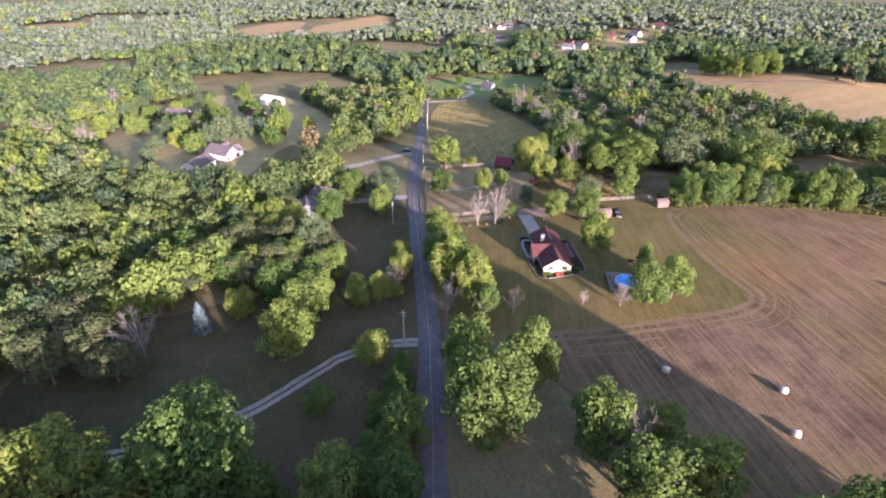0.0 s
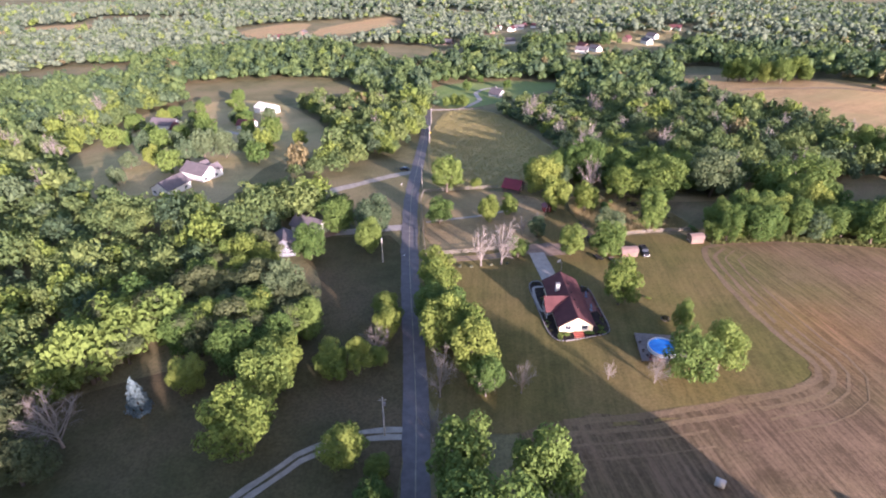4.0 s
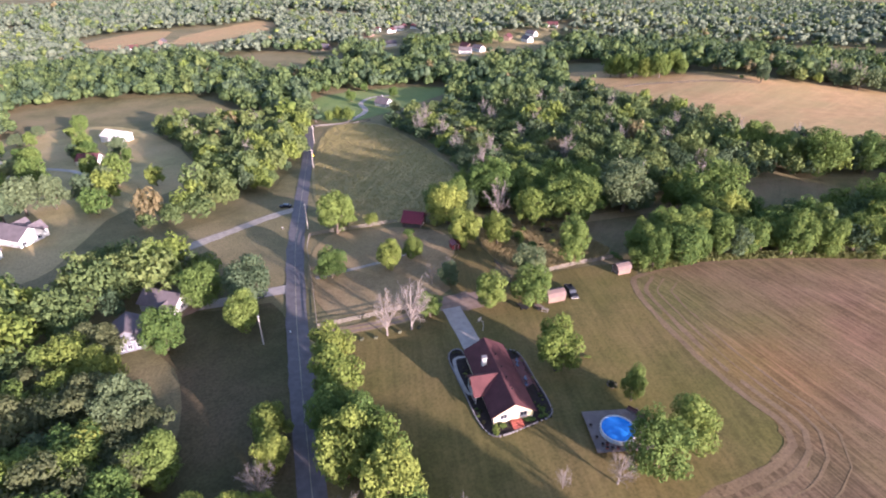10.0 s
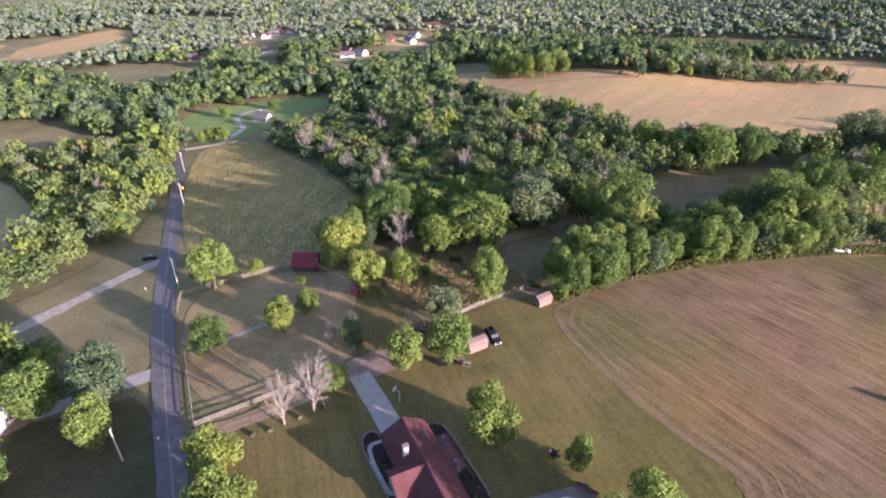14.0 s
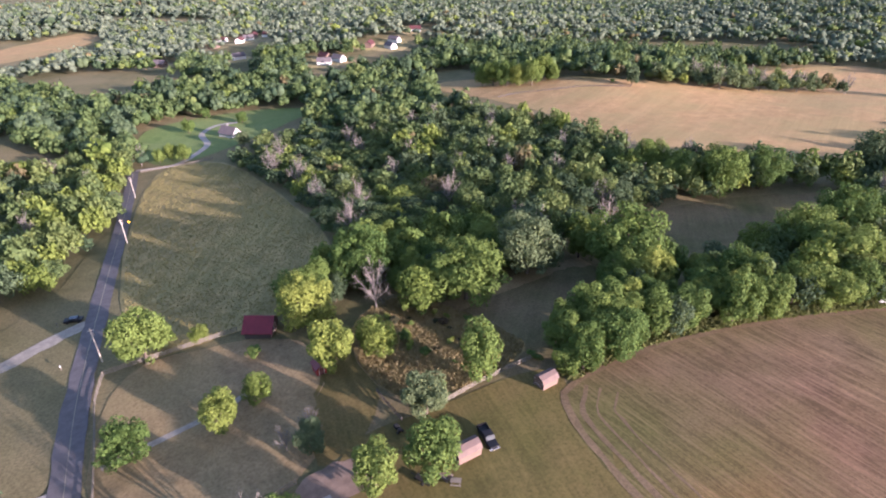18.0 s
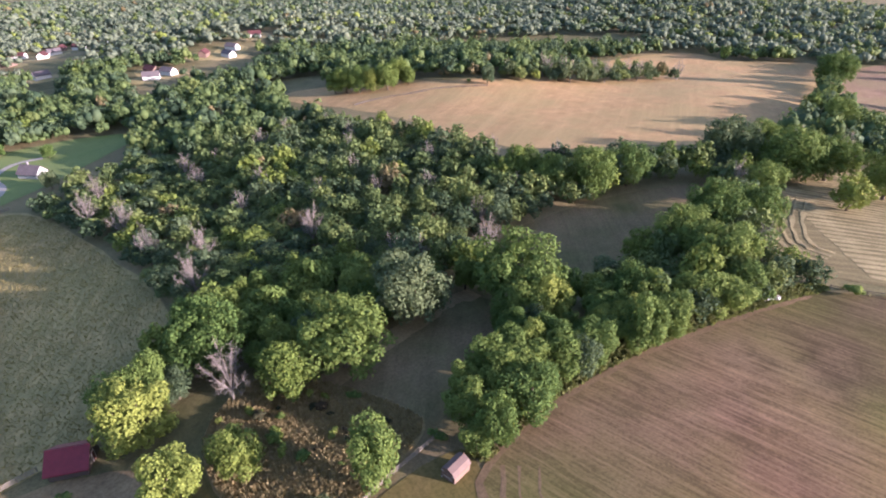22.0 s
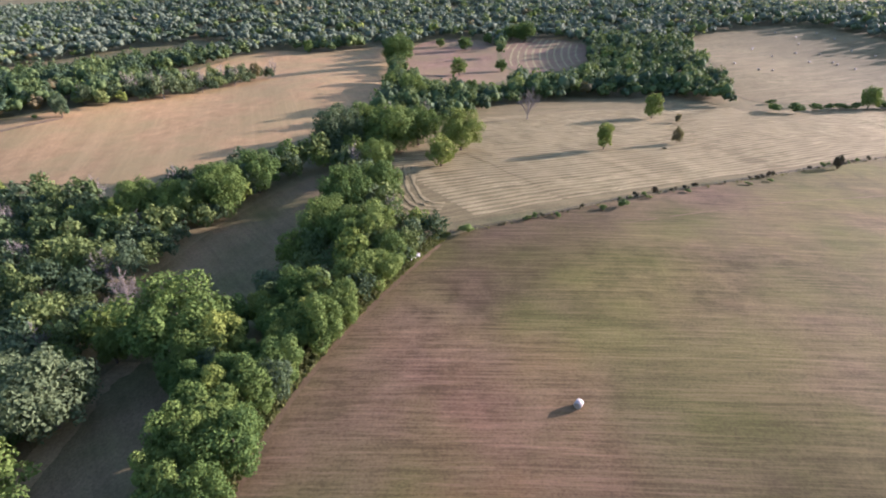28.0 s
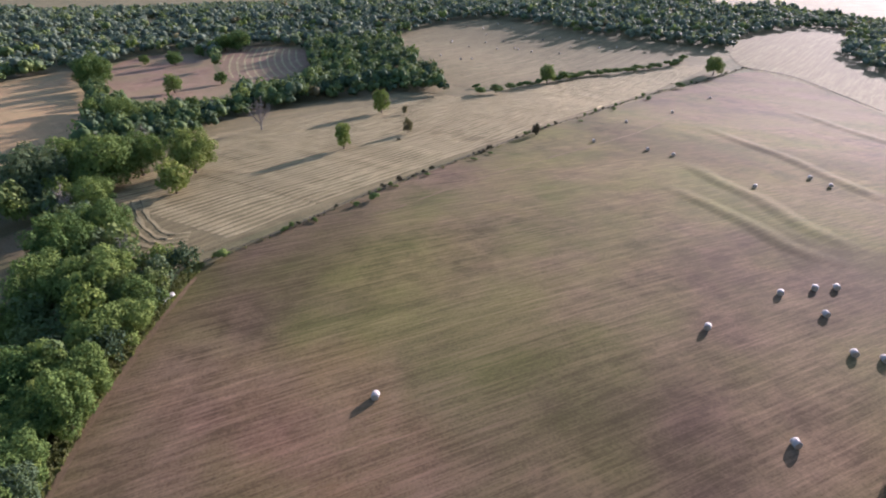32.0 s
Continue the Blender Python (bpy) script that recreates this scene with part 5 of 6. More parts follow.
for x, y in ((-4.9, -3.8), (-4.9, 0), (-4.9, 4.6), (0, -3.8), (5.4, -3.8), (5.4, 0), (5.4, 4.6), (0, 4.6)):
    part("post", box(nb(), x, y, -0.6, 0.12, 0.12, 1.42), M_DECK_DARK, deck)
for x in (4.2, 5.2):
    seat = thing("deck_bench", 53.2 + 0.9 * (x - 4.2), 126.4 - 1.6 * (x - 4.2), -52, "dark red wooden bench on the pool deck", "bench", "benches on the pool deck", 0.88)
    part("seat", box(nb(), 0, 0, 0.42, 1.9, 0.5, 0.06, 0, 0.015), M_DECK_DARK, seat)
    part("backrest", box(nb(), 0, 0.24, 0.5, 1.9, 0.06, 0.42, 0, 0.015), M_DECK_DARK, seat)
    for lx in (-0.8, 0.8):
        part("leg", box(nb(), lx, 0, 0, 0.08, 0.45, 0.42), M_DECK_DARK, seat)
for k, (x, y) in enumerate(((44.6, 120.2), (45.0, 119.3), (45.9, 119.1), (46.8, 118.9), (44.2, 121.8), (48.9, 118.7), (44.3, 124.6), (45.4, 120.1))):
    tub = thing("flower_pot", x, y, 40 * k, "terracotta pot at the edge of the pool deck", "pot", "pots on the pool deck", 0.88)
    part("bowl", disc(nb(), 0, 0, 0, 0.2, 0.32, 0.4, 12), M_BRICK if k % 2 else M_PINK, tub)
    part("soil", disc(nb(), 0, 0, 0.36, 0.28, 0.28, 0.06, 12), M_MULCH, tub)
fire = thing("fire_pit", 53.3, 134.7, 0, "ring of pale stones round ashes on the lawn", "fire pit", lift=0.1)
for k in range(11):
    t = 2 * math.pi * k / 11
    part("stone", box(nb(), 0.75 * math.cos(t), 0.75 * math.sin(t), 0, 0.38, 0.3, 0.28, t, 0.06), M_EDGING, fire)
part("ash", disc(nb(), 0, 0, 0.02, 0.6, 0.55, 0.1, 14), M_MULCH, fire)
shrub(52.1, 143.6, 0.75, "y")

# ================= sheds, barns and yard clutter =================
def small_shed(x, y, turn, wide, long, label):
    """A small barn-roofed garden shed."""
    ob = thing("garden_shed", x, y, turn, label, "shed")
    w, l = wide / 2, long / 2
    outline = ((-w, -0.3), (w, -0.3), (w, 1.75), (w * 0.72, 2.45), (0, 2.85), (-w * 0.72, 2.45), (-w, 1.75))
    part("wall", prism(nb(), outline, -l, l), M_PINK, ob)
    for a, b_ in (((-w - 0.12, 1.68), (-w * 0.72, 2.5)), ((-w * 0.72, 2.5), (0, 2.9)), ((0, 2.9), (w * 0.72, 2.5)), ((w * 0.72, 2.5), (w + 0.12, 1.68))):
        part("roof_panel", prism(nb(), (a, b_, (b_[0], b_[1] + 0.09), (a[0], a[1] + 0.09)), -l - 0.15, l + 0.15), M_SHEDROOF, ob)
    for s in (-1, 1):
        d = part("door", box(nb(), s * 0.48, -l - 0.03, 0.1, 0.9, 0.08, 1.75, 0, 0.01), M_PINK, ob)
        part("trim", box(nb(), s * 0.48, -l - 0.08, 0.85, 0.9, 0.04, 0.1), M_WHITE, d)
    for zz in (0.05, 1.66):
        part("trim", box(nb(), 0, -l - 0.02, zz, wide, 0.05, 0.1), M_WHITE, ob)
    return ob


small_shed(76.4, 176.8, -80, 2.9, 4.0, "pale pinkish garden shed with pinkish-brown gambrel roof at the field corner")
small_shed(53.4, 166.7, -83, 2.9, 4.6, "pale pinkish garden shed with pinkish-brown gambrel roof beneath a tree")
house("red_barn", "small old barn with faded red metal roof", 26.0, 222.4, 66, 6.2, 6.2, 2.2, 4.4, M_FENCE_DARK, M_ROOF_RED, 0.5, (), ("s", 0.4), category="barn")
house("red_hut", "small red shed beneath the trees", 35.2, 200.8, 8, 2.2, 3.0, 1.8, 2.4, M_RED, M_ROOF_RED, 0.2, (), ("s", 0), category="shed")


def pickup(x, y, turn, label):
    ob = thing("pickup_truck", x, y, turn, label, "car", lift=0.12)
    bm = box(nb(), 0, 0, 0.45, 1.9, 5.6, 0.5, 0, 0.08)
    box(bm, 0, 1.95, 0.9, 1.8, 1.6, 0.28, 0, 0.1)
    body = part("body", bm, M_BLACK, ob)
    bm = prism(nb(), ((-0.95, 0.9), (1.2, 0.9), (0.65, 1.75), (-0.75, 1.78)), -0.85, 0.85, "x")
    cab = part("cab", bm, M_BLACK, ob)
    part("windscreen", prism(nb(), ((1.2, 0.98), (1.26, 0.98), (0.74, 1.72), (0.68, 1.72)), -0.74, 0.74, "x"), M_WINDOW, cab)
    part("rear_window", box(nb(), 0, -0.9, 1.1, 1.4, 0.06, 0.5), M_WINDOW, cab)
    for s in (-1, 1):
        part("side_window", box(nb(), s * 0.85, 0.05, 1.12, 0.04, 1.25, 0.46), M_WINDOW, cab)
        part("bed_side", box(nb(), s * 0.88, -1.85, 0.9, 0.12, 1.9, 0.42, 0, 0.03), M_BLACK, ob)
        part("headlight", box(nb(), s * 0.7, 2.77, 0.75, 0.36, 0.08, 0.2, 0, 0.02), M_CHROME, body)
        part("tail_light", box(nb(), s * 0.86, -2.8, 0.85, 0.12, 0.06, 0.36), M_RED, body)
    part("tailgate", box(nb(), 0, -2.76, 0.9, 1.75, 0.1, 0.42, 0, 0.02), M_BLACK, ob)
    part("bumper", box(nb(), 0, -2.9, 0.48, 1.85, 0.2, 0.24, 0, 0.04), M_CHROME, ob, "pale chrome rear bumper")
    part("front_bumper", box(nb(), 0, 2.86, 0.48, 1.85, 0.18, 0.24, 0, 0.04), M_CHROME, ob)
    turned = Matrix.Rotation(math.pi / 2, 4, "Y")
    for wx_ in (-0.86, 0.86):
        for wy_ in (-1.75, 1.8):
            t = part("tyre", disc(nb(), 0, 0, -0.13, 0.38, 0.38, 0.26, 18, turned), M_TYRE, ob, at=(wx_, wy_, 0.38))
            part("rim", disc(nb(), 0, 0, -0.135, 0.2, 0.2, 0.27, 12, turned), M_CHROME, t)
    return ob


pickup(58.4, 168.0, 178, "black pickup truck parked on the grass beside a shed")
trailer = thing("utility_trailer", 44.6, 164.6, 35, "low black utility trailer on the grass", "trailer", lift=0.1)
part("bed", box(nb(), 0, 0, 0.45, 1.4, 3.0, 0.1, 0, 0.02), M_TYRE, trailer)
for s in (-1, 1):
    part("side_rail", box(nb(), s * 0.7, 0, 0.7, 0.06, 3.0, 0.08), M_BLACK, trailer)
    part("wheel", disc(nb(), 0, 0, -0.1, 0.32, 0.32, 0.2, 16, Matrix.Rotation(math.pi / 2, 4, "Y")), M_TYRE, trailer, at=(s * 0.82, -0.2, 0.32))
part("drawbar", box(nb(), 0, 2.0, 0.42, 0.1, 1.2, 0.1), M_BLACK, trailer)
pile = thing("timber_stack", 48.3, 163.8, 20, "small stack of sawn timber beside the shed", "timber", lift=0.1)
for k in range(9):
    part("board", box(nb(), -0.5 + 0.5 * (k % 3), 0, 0.2 * (k // 3), 0.42, 1.9 - 0.2 * (k % 2), 0.18, 0.03 * (k - 4), 0.01), M_PINK if k % 2 else M_DECK, pile)
table = thing("picnic_table", 49.2, 161.9, -30, "weathered picnic table on the grass", "table", lift=0.1)
for k in range(5):
    part("tabletop_board", box(nb(), 0, -0.32 + 0.16 * k, 0.72, 1.8, 0.15, 0.04), M_FENCE, table)
for s in (-1, 1):
    part("bench_board", box(nb(), 0, s * 0.7, 0.42, 1.8, 0.25, 0.04), M_FENCE, table)
    part("trestle", box(box(nb(), s * 0.65, 0, 0.36, 0.08, 1.6, 0.08), s * 0.65, 0, 0, 0.08, 0.6, 0.72), M_FENCE, table)
shed_junk = thing("covered_mower", 44.6, 177.0, 10, "dark covered mower parked in the shade", "mower", lift=0.1)
part("hood", box(nb(), 0, 0.6, 0.3, 0.9, 1.1, 0.6, 0, 0.12), M_TYRE, shed_junk)
part("seat", box(nb(), 0, -0.5, 0.4, 0.7, 0.6, 0.6, 0, 0.1), M_BLACK, shed_junk)
for s in (-1, 1):
    part("wheel", disc(nb(), 0, 0, -0.12, 0.3, 0.3, 0.24, 14, Matrix.Rotation(math.pi / 2, 4, "Y")), M_TYRE, shed_junk, at=(s * 0.5, -0.6, 0.3))

# ================= houses off the road =================
g = house("grey_house", "white house with dark grey shingle roof beneath trees", -42.1, 185.1, 62, 6.5, 10.3, 2.7, 5.0, M_GREYWHITE, M_ROOF_GREY, 0.45, (("s", 0, 1.0, 1.5, 1.2), ("e", 2.4, 1.0, 1.2, 1.2), ("n", 0, 1.0, 1.5, 1.2)), ("e", -1.5))
part("wing", prism(nb(), ((-4.2, -0.6), (-1.3, -0.6), (-1.3, 2.3), (-2.75, 3.75), (-4.2, 2.3)), -5.0, -3.0, "x"), M_GREYWHITE, g)
for side in (-1, 1):
    part("wing_roof_slope", prism(nb(), ((-2.75, 3.8), (-2.75 + side * 1.8, 2.0), (-2.75 + side * 1.8, 2.14), (-2.75, 3.95)), -5.3, -1.2, "x"), M_ROOF_GREY, g)
window(g, -5.0, -2.75, 1.0, 0.9, 1.0, "w")
house("shaded_cottage", "white two-storey house, shade put into its wall colour, with white window frames", -46.5, 171.5, 14, 6.0, 7.5, 4.0, 5.8, M_SHADE_WHITE, M_ROOF_GREY, 0.35, (("s", -1.8, 0.8, 0.9, 1.3), ("s", 0, 0.8, 0.9, 1.3), ("s", 1.8, 0.8, 0.9, 1.3), ("s", -1, 2.6, 0.8, 1.0), ("s", 1, 2.6, 0.8, 1.0), ("e", 0, 0.8, 0.9, 1.3)))
W = (("s", -2.6, 0.9, 1.4, 1.2), ("s", 2.6, 0.9, 1.4, 1.2), ("e", -3, 0.9, 1.4, 1.2), ("e", 3, 0.9, 1.4, 1.2))
h = house("white_house", "large white house with pale grey roofs in a clearing", -98, 235, 62, 8.0, 12.5, 3.2, 5.8, M_WHITE, M_ROOF_GREY, 0.4, W, ("e", 0))
for along in (-3.6, 2.6):
    part("gable_wing", prism(nb(), ((along - 2.0, -0.6), (along + 2.0, -0.6), (along + 2.0, 3.0), (along, 5.0), (along - 2.0, 3.0)), 1.0, 6.2, "x"), M_WHITE, h)
    for side in (-1, 1):
        part("wing_roof_slope", prism(nb(), ((along, 5.06), (along + side * 2.35, 2.7), (along + side * 2.35, 2.86), (along, 5.24)), 0.6, 6.5, "x"), M_ROOF_GREY, h)
    window(h, 6.2, along, 0.9, 1.4, 1.2, "e")
house("white_garage", "white garage wing with grey roof", -102.5, 219.5, -20, 8, 11, 3.0, 5.4, M_WHITE, M_ROOF_GREY, 0.4, W, ("s", 0), category="garage")
house("white_farmhouse", "white farmhouse with dark reddish roof behind trees", -149, 334, 70, 8, 16, 3.2, 6.0, M_WHITE, M_ROOF, 0.4, W, ("e", 0))
house("white_farmhouse", "low white house with grey roof among trees", -171, 355, 80, 9, 16, 3.2, 6.0, M_WHITE, M_ROOF_GREY, 0.4, W, ("e", 0))
house("white_cabin", "small white house with maroon roof", -119.5, 350, 85, 7.5, 10, 2.8, 5.2, M_WHITE, M_ROOF, 0.4, (("e", -3, 0.9, 1.4, 1.2), ("e", 3, 0.9, 1.4, 1.2)), ("e", 0))
house("white_barn", "bright white metal barn", -124.5, 404, 60, 10, 14, 4.2, 6.4, M_WHITE, M_WHITE, 0.3, (), ("s", 0), category="barn")
house("far_house", "white-gabled house with dark purplish grey roof by the loop drive", 37, 462, 40, 7.5, 11, 2.6, 6.0, M_GREYWHITE, M_ROOF_GREY, 0.5, (("s", -2, 0.9, 1.4, 1.2), ("s", 2, 0.9, 1.4, 1.2), ("e", -3, 0.9, 1.4, 1.2)), ("e", 0), (1.5, 3, 0.9))
tagged(new("driveway_clearing", ribbon("driveway_clearing", ((-138, 345), (-122, 334), (-108, 318), (-96, 300)), 3.2, 0.2, M_CONCRETE, 0.1)), "pale drive across the clearing", "driveway", kind="structure")
tagged(new("forecourt", draped("forecourt", smooth_ring(((-40.2, 186.2), (-36, 186.6), (-33.5, 185.5), (-33.5, 181.6), (-39.2, 178.8)), 1), 0.2, M_TURN)), "tan gravel forecourt of the grey-roofed house", "driveway", kind="structure")
vr = np.random.default_rng(77)
for k, (x, y) in enumerate(VILLAGE):
    house("village_house", "far white house with a grey roof" if k % 3 else "far brick house with a brown roof", x, y, float(vr.uniform(0, 180)), 8, 13, 3.6, 6.6, M_WHITE if k % 3 else M_PINK, M_ROOF_GREY if k % 2 else M_ROOF, 0.5,
          (("s", 0, 1.2, 2.0, 1.6), ("e", -4, 1.2, 2.0, 1.6), ("e", 4, 1.2, 2.0, 1.6)), lift=0.2, group="houses of the far village")

# ================= bales =================
bm = disc(nb(), 0, 0, -0.75, 0.76, 0.76, 1.5, 22, Matrix.Rotation(math.pi / 2, 4, "X"))
bmesh.ops.bevel(bm, geom=[e for e in bm.edges if abs(abs(e.verts[0].co.y) - abs(e.verts[1].co.y)) < 0.01], offset=0.07, segments=2, affect="EDGES")
r = np.random.default_rng(3)
for v in bm.verts:
    v.co += Vector(r.normal(0, 0.015, 3))
BALE = mesh_from("roll", bm, M_BALE, True)
bm = nb()
for k in range(4):
    disc(bm, 0, 0, 0.74 + 0.008 * k, 0.66 - 0.16 * k, 0.66 - 0.16 * k, 0.02, 18, Matrix.Rotation(math.pi / 2, 4, "X"))
BALE_END = mesh_from("coil", bm, M_BALE_END)


def bale(x, y, turn, group, label="round hay bale in pale net wrap on the cut field"):
    ob = thing("hay_bale", x, y, turn, label, "hay bale", group, 0.1)
    part("roll", BALE, None, ob, at=(0, 0, 0.75))
    for half in (0.0, math.pi):
        part("coil", BALE_END, None, ob, "coiled hay end", at=(0, 0, 0.75), turn=half)


br = np.random.default_rng(12)
for x, y in ((47, 89), (68.5, 83), (65, 72), (121, 121), (90, 51), (124, 43), (133, 14), (133, 3), (132, -3), (122, 11), (108, 18), (105, 13), (204, -41), (209, -73), (199, -73), (259, -29), (249, -36), (278, -11), (314, -51), (336, -97), (376, -156)):
    bale(x, y, float(58 + br.normal(0, 12)), "bales on the hay field")
for x, y in ((753, -88), (727, -101), (747, -127), (714, -133), (658, -129), (637, -141), (639, -162), (623, -181), (666, -45), (625, -52), (647, -78), (606, -77), (609, -97), (585, -106), (570, -130), (592, -153), (579, -178), (565, -6), (545, -20), (690, -93), (575, -196), (719, -176), (660, -43), (550, -32), (644, -98), (601, -98)):
    bale(x, y, float(58 + br.normal(0, 25)), "bales on the far hill", "round hay bale on the far mown hill")

# ================= fences, poles and roadside =================
POST = {m.name: mesh_from("post", box(nb(), 0, 0, -0.4, 0.14, 0.14, 1.75, 0, 0.02), m) for m in (M_FENCE, M_FENCE_DARK)}
RAIL = {m.name: mesh_from("rail", box(nb(), 0.5, 0, -0.08, 1.02, 0.05, 0.17), m) for m in (M_FENCE, M_FENCE_DARK)}


def fence(points, material, label, gap=2.4, rails=(0.35, 0.78, 1.2)):
    line = smooth_line(points, gap)
    ob = tagged(new("fence"), label, "fence")
    ob.location = (*line[0], float(gz(*line[0])))
    base = ob.location.copy()
    for k, (x, y) in enumerate(line):
        z = float(gz(x, y))
        o = part("post", POST[material.name], None, ob, at=(x - base.x, y - base.y, z - base.z))
        if k + 1 < len(line):
            nx_, ny_ = line[k + 1]
            run = math.hypot(nx_ - x, ny_ - y)
            drop = float(gz(nx_, ny_)) - z
            for h in rails:
                q = part("rail", RAIL[material.name], None, ob, at=(x - base.x, y - base.y, z - base.z + h))
                q.rotation_euler = (0, -math.atan2(drop, run), math.atan2(ny_ - y, nx_ - x))
                q.scale = (math.hypot(run, drop), 1, 1)
    return ob


fence(((-4.4, 166.9), (7.7, 168.9), (15.5, 170.5), (25.2, 173.1)), M_FENCE, "pale weathered three-rail board fence beside the farm track")
fence(((-4.6, 167.2), (-6.2, 188), (-7.4, 202), (-8.3, 211), (-7.8, 220.5)), M_FENCE, "weathered board fence along the road")
fence(((-7.8, 220.5), (-2.5, 221.8), (8.7, 223.3), (20.5, 225.0)), M_FENCE, "pale board fence behind the paddock")
fence(((52.5, 179.3), (64.6, 182.5), (71.3, 183.8), (79, 185.2)), M_FENCE, "pale board fence along the scrub")
fence(((44.2, 189), (45.0, 184), (46, 179)), M_FENCE_DARK, "dark board fence in the shade")
fence(((-10.5, 408), (0, 409.5), (12, 411), (24, 414)), M_FENCE, "pale fence at the meadow's end")
fence(((192, 161), (207, 138), (232, 107.5), (268, 57), (303, 9.5)), M_FENCE_DARK, "dark wire and post fence between the fields", 4.5, (0.6, 1.1))
fence(((303, 9.5), (348, -54), (393, -117), (440, -204), (478, -273)), M_FENCE_DARK, "dark wire and post fence between the fields", 6.0, (0.6, 1.1))
fence(((478, -273), (431, -289), (325, -253)), M_FENCE_DARK, "dark wire and post fence on the ridge", 6.0, (0.6, 1.1))
fence(((218, 452), (236, 450), (256, 440), (276, 432), (302, 414)), M_FENCE_DARK, "dark rail fence across the pasture", 5.0)


def utility_pole(x, y, high, label, arm=True):
    ob = thing("utility_pole", x, y, 3, label, "pole")
    part("pole", disc(nb(), 0, 0, -0.8, 0.17, 0.11, high + 0.8, 10), M_POLE, ob)
    if arm:
        a = part("crossarm", box(nb(), 0, 0, high - 0.7, 1.3, 0.10, 0.12), M_POLE, ob)
        for s in (-0.55, 0.55):
            part("insulator", disc(nb(), s, 0, high - 0.56, 0.06, 0.05, 0.16, 8), M_EDGING, a)
        part("transformer", disc(nb(), 0.32, 0, high - 2.0, 0.22, 0.22, 0.8, 12), M_EDGING, ob)
    else:
        part("lamp_head", box(nb(), 0, 0.3, high - 0.15, 0.25, 0.7, 0.16, 0, 0.04), M_WHITE, ob)


for x, y in ((-8.6, 226.6), (-8.9, 303), (-10.3, 363), (-8.8, 99.5)):
    utility_pole(x, y, 9.5, "grey wooden utility pole beside the road")
utility_pole(-16.5, 163.8, 7.5, "grey lamp pole on the shaded lawn", False)
sign = thing("road_sign", -9.4, 322, 0, "yellow diamond warning sign by the road", "sign")
part("post", box(nb(), 0, 0, -0.4, 0.07, 0.07, 2.6), M_EDGING, sign)
part("panel", prism(nb(), ((0, 1.7), (0.55, 2.25), (0, 2.8), (-0.55, 2.25)), -0.06, -0.04), M_YELLOW, sign)
for x, y, m, lab in ((-16.6, 227.0, M_WHITE, "small white sign on a post in the lawn"), (-20.5, 248.0, M_FENCE_DARK, "dark mailbox on a wooden post"), (-10.5, 165.5, M_WHITE, "white mailbox on a post"), (-13.6, 402, M_WHITE, "pale mailbox on a post")):
    box_ = thing("mailbox", x, y, 15, lab, "mailbox")
    part("post", box(nb(), 0, 0, -0.3, 0.1, 0.1, 1.35), M_FENCE, box_)
    part("box", box(nb(), 0, 0, 1.05, 0.28, 0.55, 0.3, 0, 0.06), m, box_)
car = thing("parked_car", -17.2, 249.5, 80, "dark car parked beside the lane", "car", lift=0.1)
part("body", box(nb(), 0, 0, 0.35, 1.75, 4.3, 0.55, 0, 0.1), M_BLACK, car)
part("cabin", box(nb(), 0, -0.2, 0.88, 1.5, 2.1, 0.5, 0, 0.14), M_WINDOW, car)
for a in (-0.8, 0.8):
    for b_ in (-1.35, 1.35):
        part("wheel", disc(nb(), 0, 0, -0.1, 0.32, 0.32, 0.2, 14, Matrix.Rotation(math.pi / 2, 4, "Y")), M_TYRE, car, at=(a, b_, 0.32))
tagged(new("centre_line", ribbon("centre_line", ROAD[1:], 0.14, 0.225, M_LINE, 0.03, 2)), "faded pale centre line on the road", "road marking", kind="structure")
tagged(new("paddock_track", ribbon("paddock_track", ((-5.5, 191.5), (1.7, 193.6), (13, 197), (22, 201)), 1.6, 0.16, M_GRAVEL, 0.15)), "pale worn track across the paddock", "track", kind="structure")
tank = thing("white_tank", 174.2, 166.9, 30, "white plastic tank at the hedgerow corner", "tank", lift=0.1)
part("drum", disc(nb(), 0, 0, 0, 0.75, 0.7, 1.3, 16), M_WHITE, tank)
part("cap", disc(nb(), 0, 0, 1.3, 0.3, 0.25, 0.15, 12), M_EDGING, tank)
cart = thing("white_trailer", 172.3, 168.4, 60, "old white farm trailer by the hedgerow", "trailer", lift=0.1)
part("bed", box(nb(), 0, 0, 0.5, 1.5, 2.6, 0.5, 0, 0.05), M_WHITE, cart)
for s in (-1, 1):
    part("wheel", disc(nb(), 0, 0, -0.1, 0.35, 0.35, 0.2, 14, Matrix.Rotation(math.pi / 2, 4, "Y")), M_TYRE, cart, at=(s * 0.85, 0, 0.35))

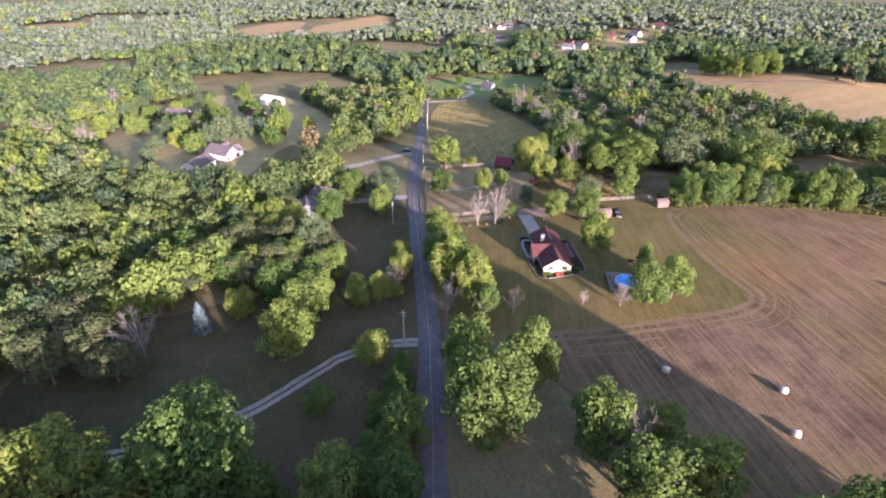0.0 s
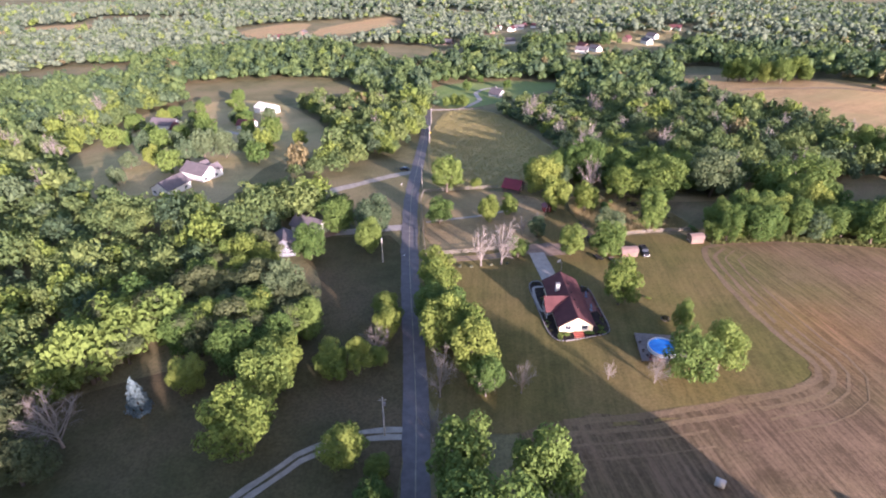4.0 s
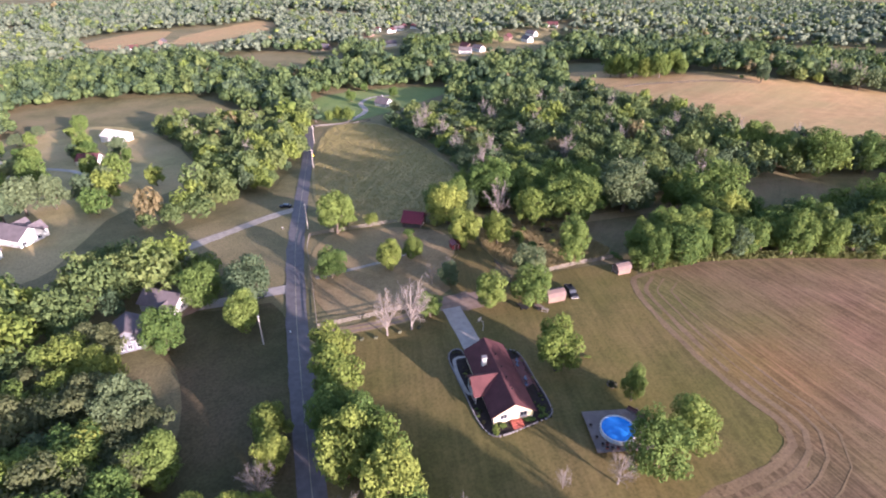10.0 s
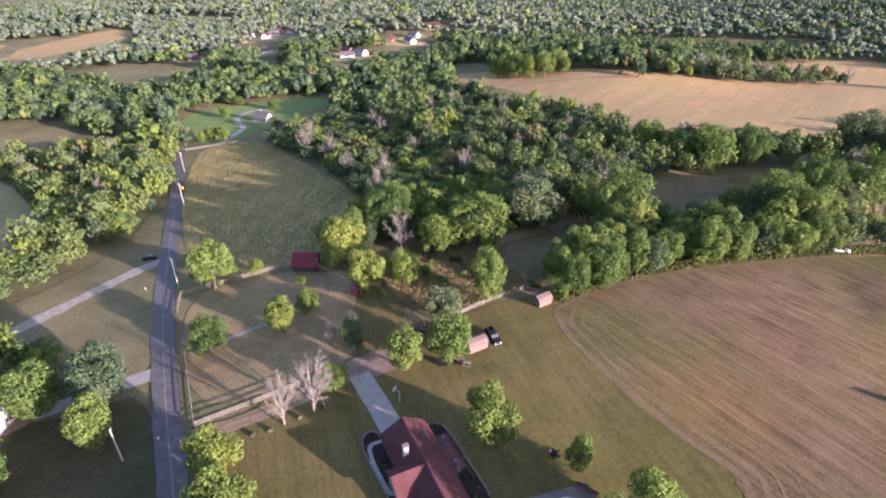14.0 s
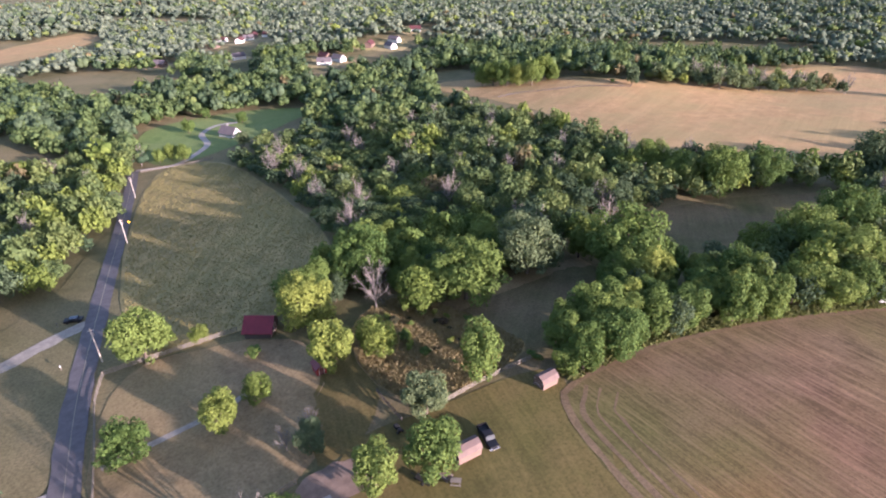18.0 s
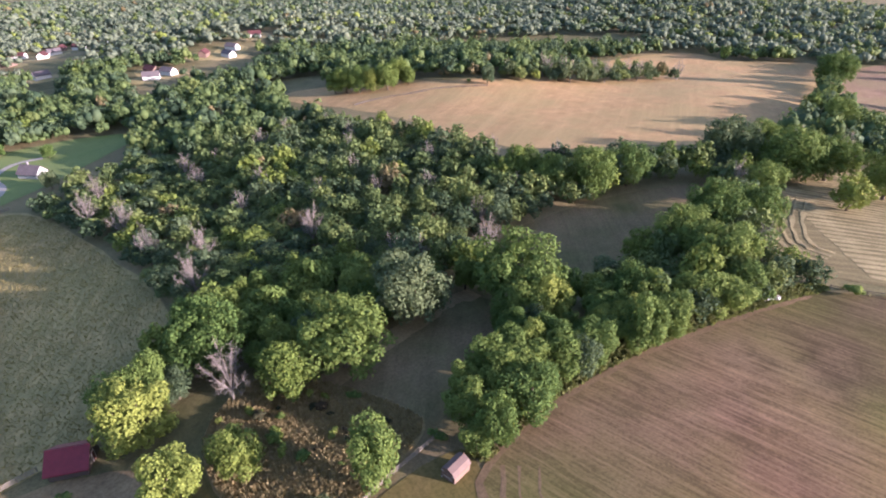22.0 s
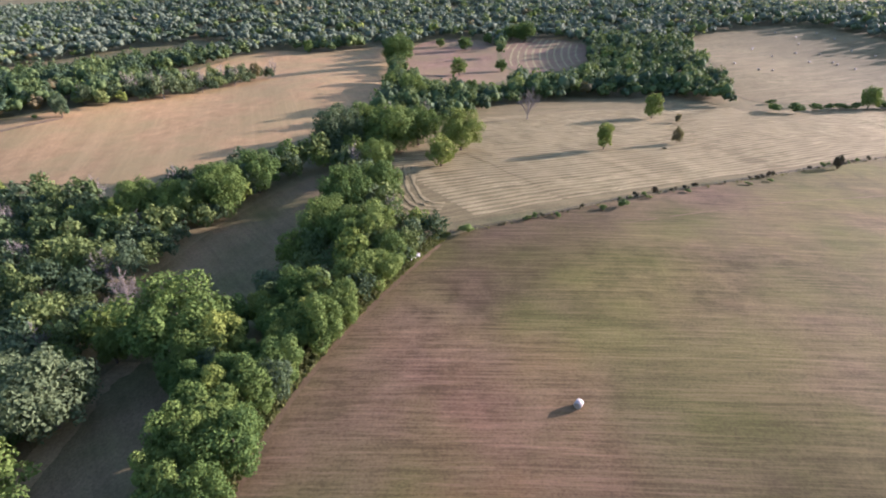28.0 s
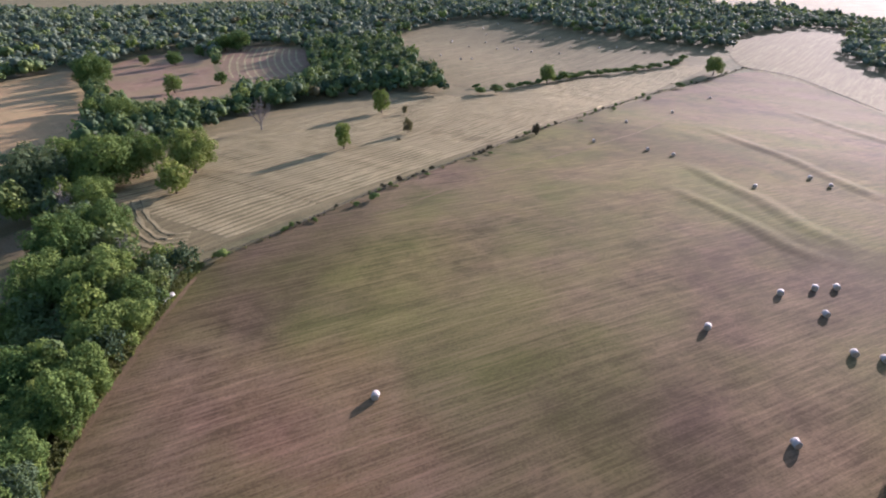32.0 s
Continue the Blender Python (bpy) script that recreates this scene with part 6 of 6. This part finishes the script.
# raked straw rows on the stubble, real low ridges along the rows
rr = np.random.default_rng(91)
STUBBLE = smooth_ring(((200, 184), (200, 166), (237, 110), (308, 12), (397, -112), (498, -262), (494, -192), (437, -40), (410, 17), (436, 60), (426, 108), (398, 160), (350, 179), (290, 202), (250, 210)))
for k in range(46):
    off = 3.0 + 3.3 * k
    a = np.array((193.0, 172.0)) + off * np.array((0.80, 0.60)) * 0.98 + np.array((13.0, -18.0)) * (1 - k / 60)
    b_ = np.array((500.0, -262.0)) + off * np.array((0.80, 0.60)) * 0.36
    u = np.linspace(0, 1, 48)[:, None]
    sway = 0.6 + 1.9 * min(k / 14, 1)
    pts = a + (b_ - a) * u + np.stack([np.sin(u[:, 0] * 17 + k * 0.06) + 0.5 * np.sin(u[:, 0] * 31 + k * 0.1), np.cos(u[:, 0] * 13 + k * 0.05)], -1) * sway + rr.normal(0, 0.3, (48, 2))
    keep_ = inside(STUBBLE, pts[:, 0], pts[:, 1])
    if keep_.sum() > 4:
        tagged(new("straw_row", ribbon("straw_row", pts[keep_], 1.25, 0.2, M_STRAWROW, 0.35, 3, 0, 5.0)), "raked row of pale straw on the stubble", "straw row", kind="structure")
for k in range(6):
    _, edge_ = band(((200, 168), (201, 181), (214, 193), (234, 202), (252, 208)), 0.0, 1.5 + 3.1 * k, 300 + k)
    tagged(new("straw_row", ribbon("straw_row", edge_[::3], 1.1, 0.215, M_STRAWROW, 0.35, 3, 0, 3.0)), "raked row of pale straw turning at the field's end", "straw row", kind="structure")


def bank(points, wide, high):
    """A low rounded terrace bank in the hay field, tapering to its ends."""
    line_ = smooth_line(points, 5.0)
    way = np.gradient(line_, axis=0)
    way /= np.linalg.norm(way, axis=1)[:, None]
    normal = np.stack([-way[:, 1], way[:, 0]], -1)
    verts, faces, n = [], [], 13
    for k in range(len(line_)):
        rise = high * min(1.0, 6.0 * k / len(line_), 6.0 * (len(line_) - 1 - k) / len(line_))
        for j in range(n):
            u = 2 * j / (n - 1) - 1
            x, y = line_[k] + normal[k] * u * wide / 2
            verts.append((x, y, float(gz(x, y)) + 0.12 + 0.03 * (1 - u * u) + rise * 0.5 * (1 + math.cos(math.pi * u))))
    for k in range(len(line_) - 1):
        for j in range(n - 1):
            faces.append((k * n + j, k * n + j + 1, (k + 1) * n + j + 1, (k + 1) * n + j))
    me = from_arrays("terrace_bank", verts, faces, M_HAY, True)
    return tagged(new("terrace_bank", me), "low grassed terrace bank across the hay field", "bank", kind="structure")


bank(((238, -35), (213, -32), (191, -33), (168, -29), (151, -31)), 13, 0.55)
bank(((299, -90), (263, -88), (234, -88), (207, -84), (177, -81)), 13, 0.6)
bank(((212, -7), (193, -10), (172, -12), (155, -11), (143, -19)), 12, 0.5)
bank(((337, -189), (292, -178), (260, -174), (235, -170)), 14, 0.6)
tagged(new("dead_furrow", ribbon("dead_furrow", ((212, 106), (241, 56), (263, 12), (292, -45), (330, -95), (369, -143)), 0.7, 0.15, M_MOWN, 0.15, 2)), "thin worn line along the hay field beside the fence", "track", kind="structure")
for k in range(13):
    off = 7.0 * k
    u = np.linspace(0, 1, 30)
    pts = np.stack([530 + 185 * u, 112 + off + 10 * np.sin(u * 3.0) + 6 * u], -1)
    keep_ = inside(smooth_ring(((562, 187), (700, 202), (716, 160), (675, 113), (602, 113), (544, 132), (526, 164))), pts[:, 0], pts[:, 1])
    if keep_.sum() > 4:
        tagged(new("straw_row", ribbon("straw_row", pts[keep_], 2.2, 0.22, M_STRAWROW, 0.4, 2, 0, 6.0)), "curved windrow of straw on the far field", "straw row", kind="structure")
for hx, hy in VILLAGE:
    t = np.linspace(0, 2 * np.pi, 11)[:-1]
    ring = np.stack([hx + 19 * np.cos(t) * vr.uniform(0.7, 1.2, 10), hy + 19 * np.sin(t) * vr.uniform(0.7, 1.2, 10)], -1)
    tagged(new("yard", draped("yard", ring, 0.25, M_CLEARING)), "dry grass yard of a far house", "yard", kind="structure")
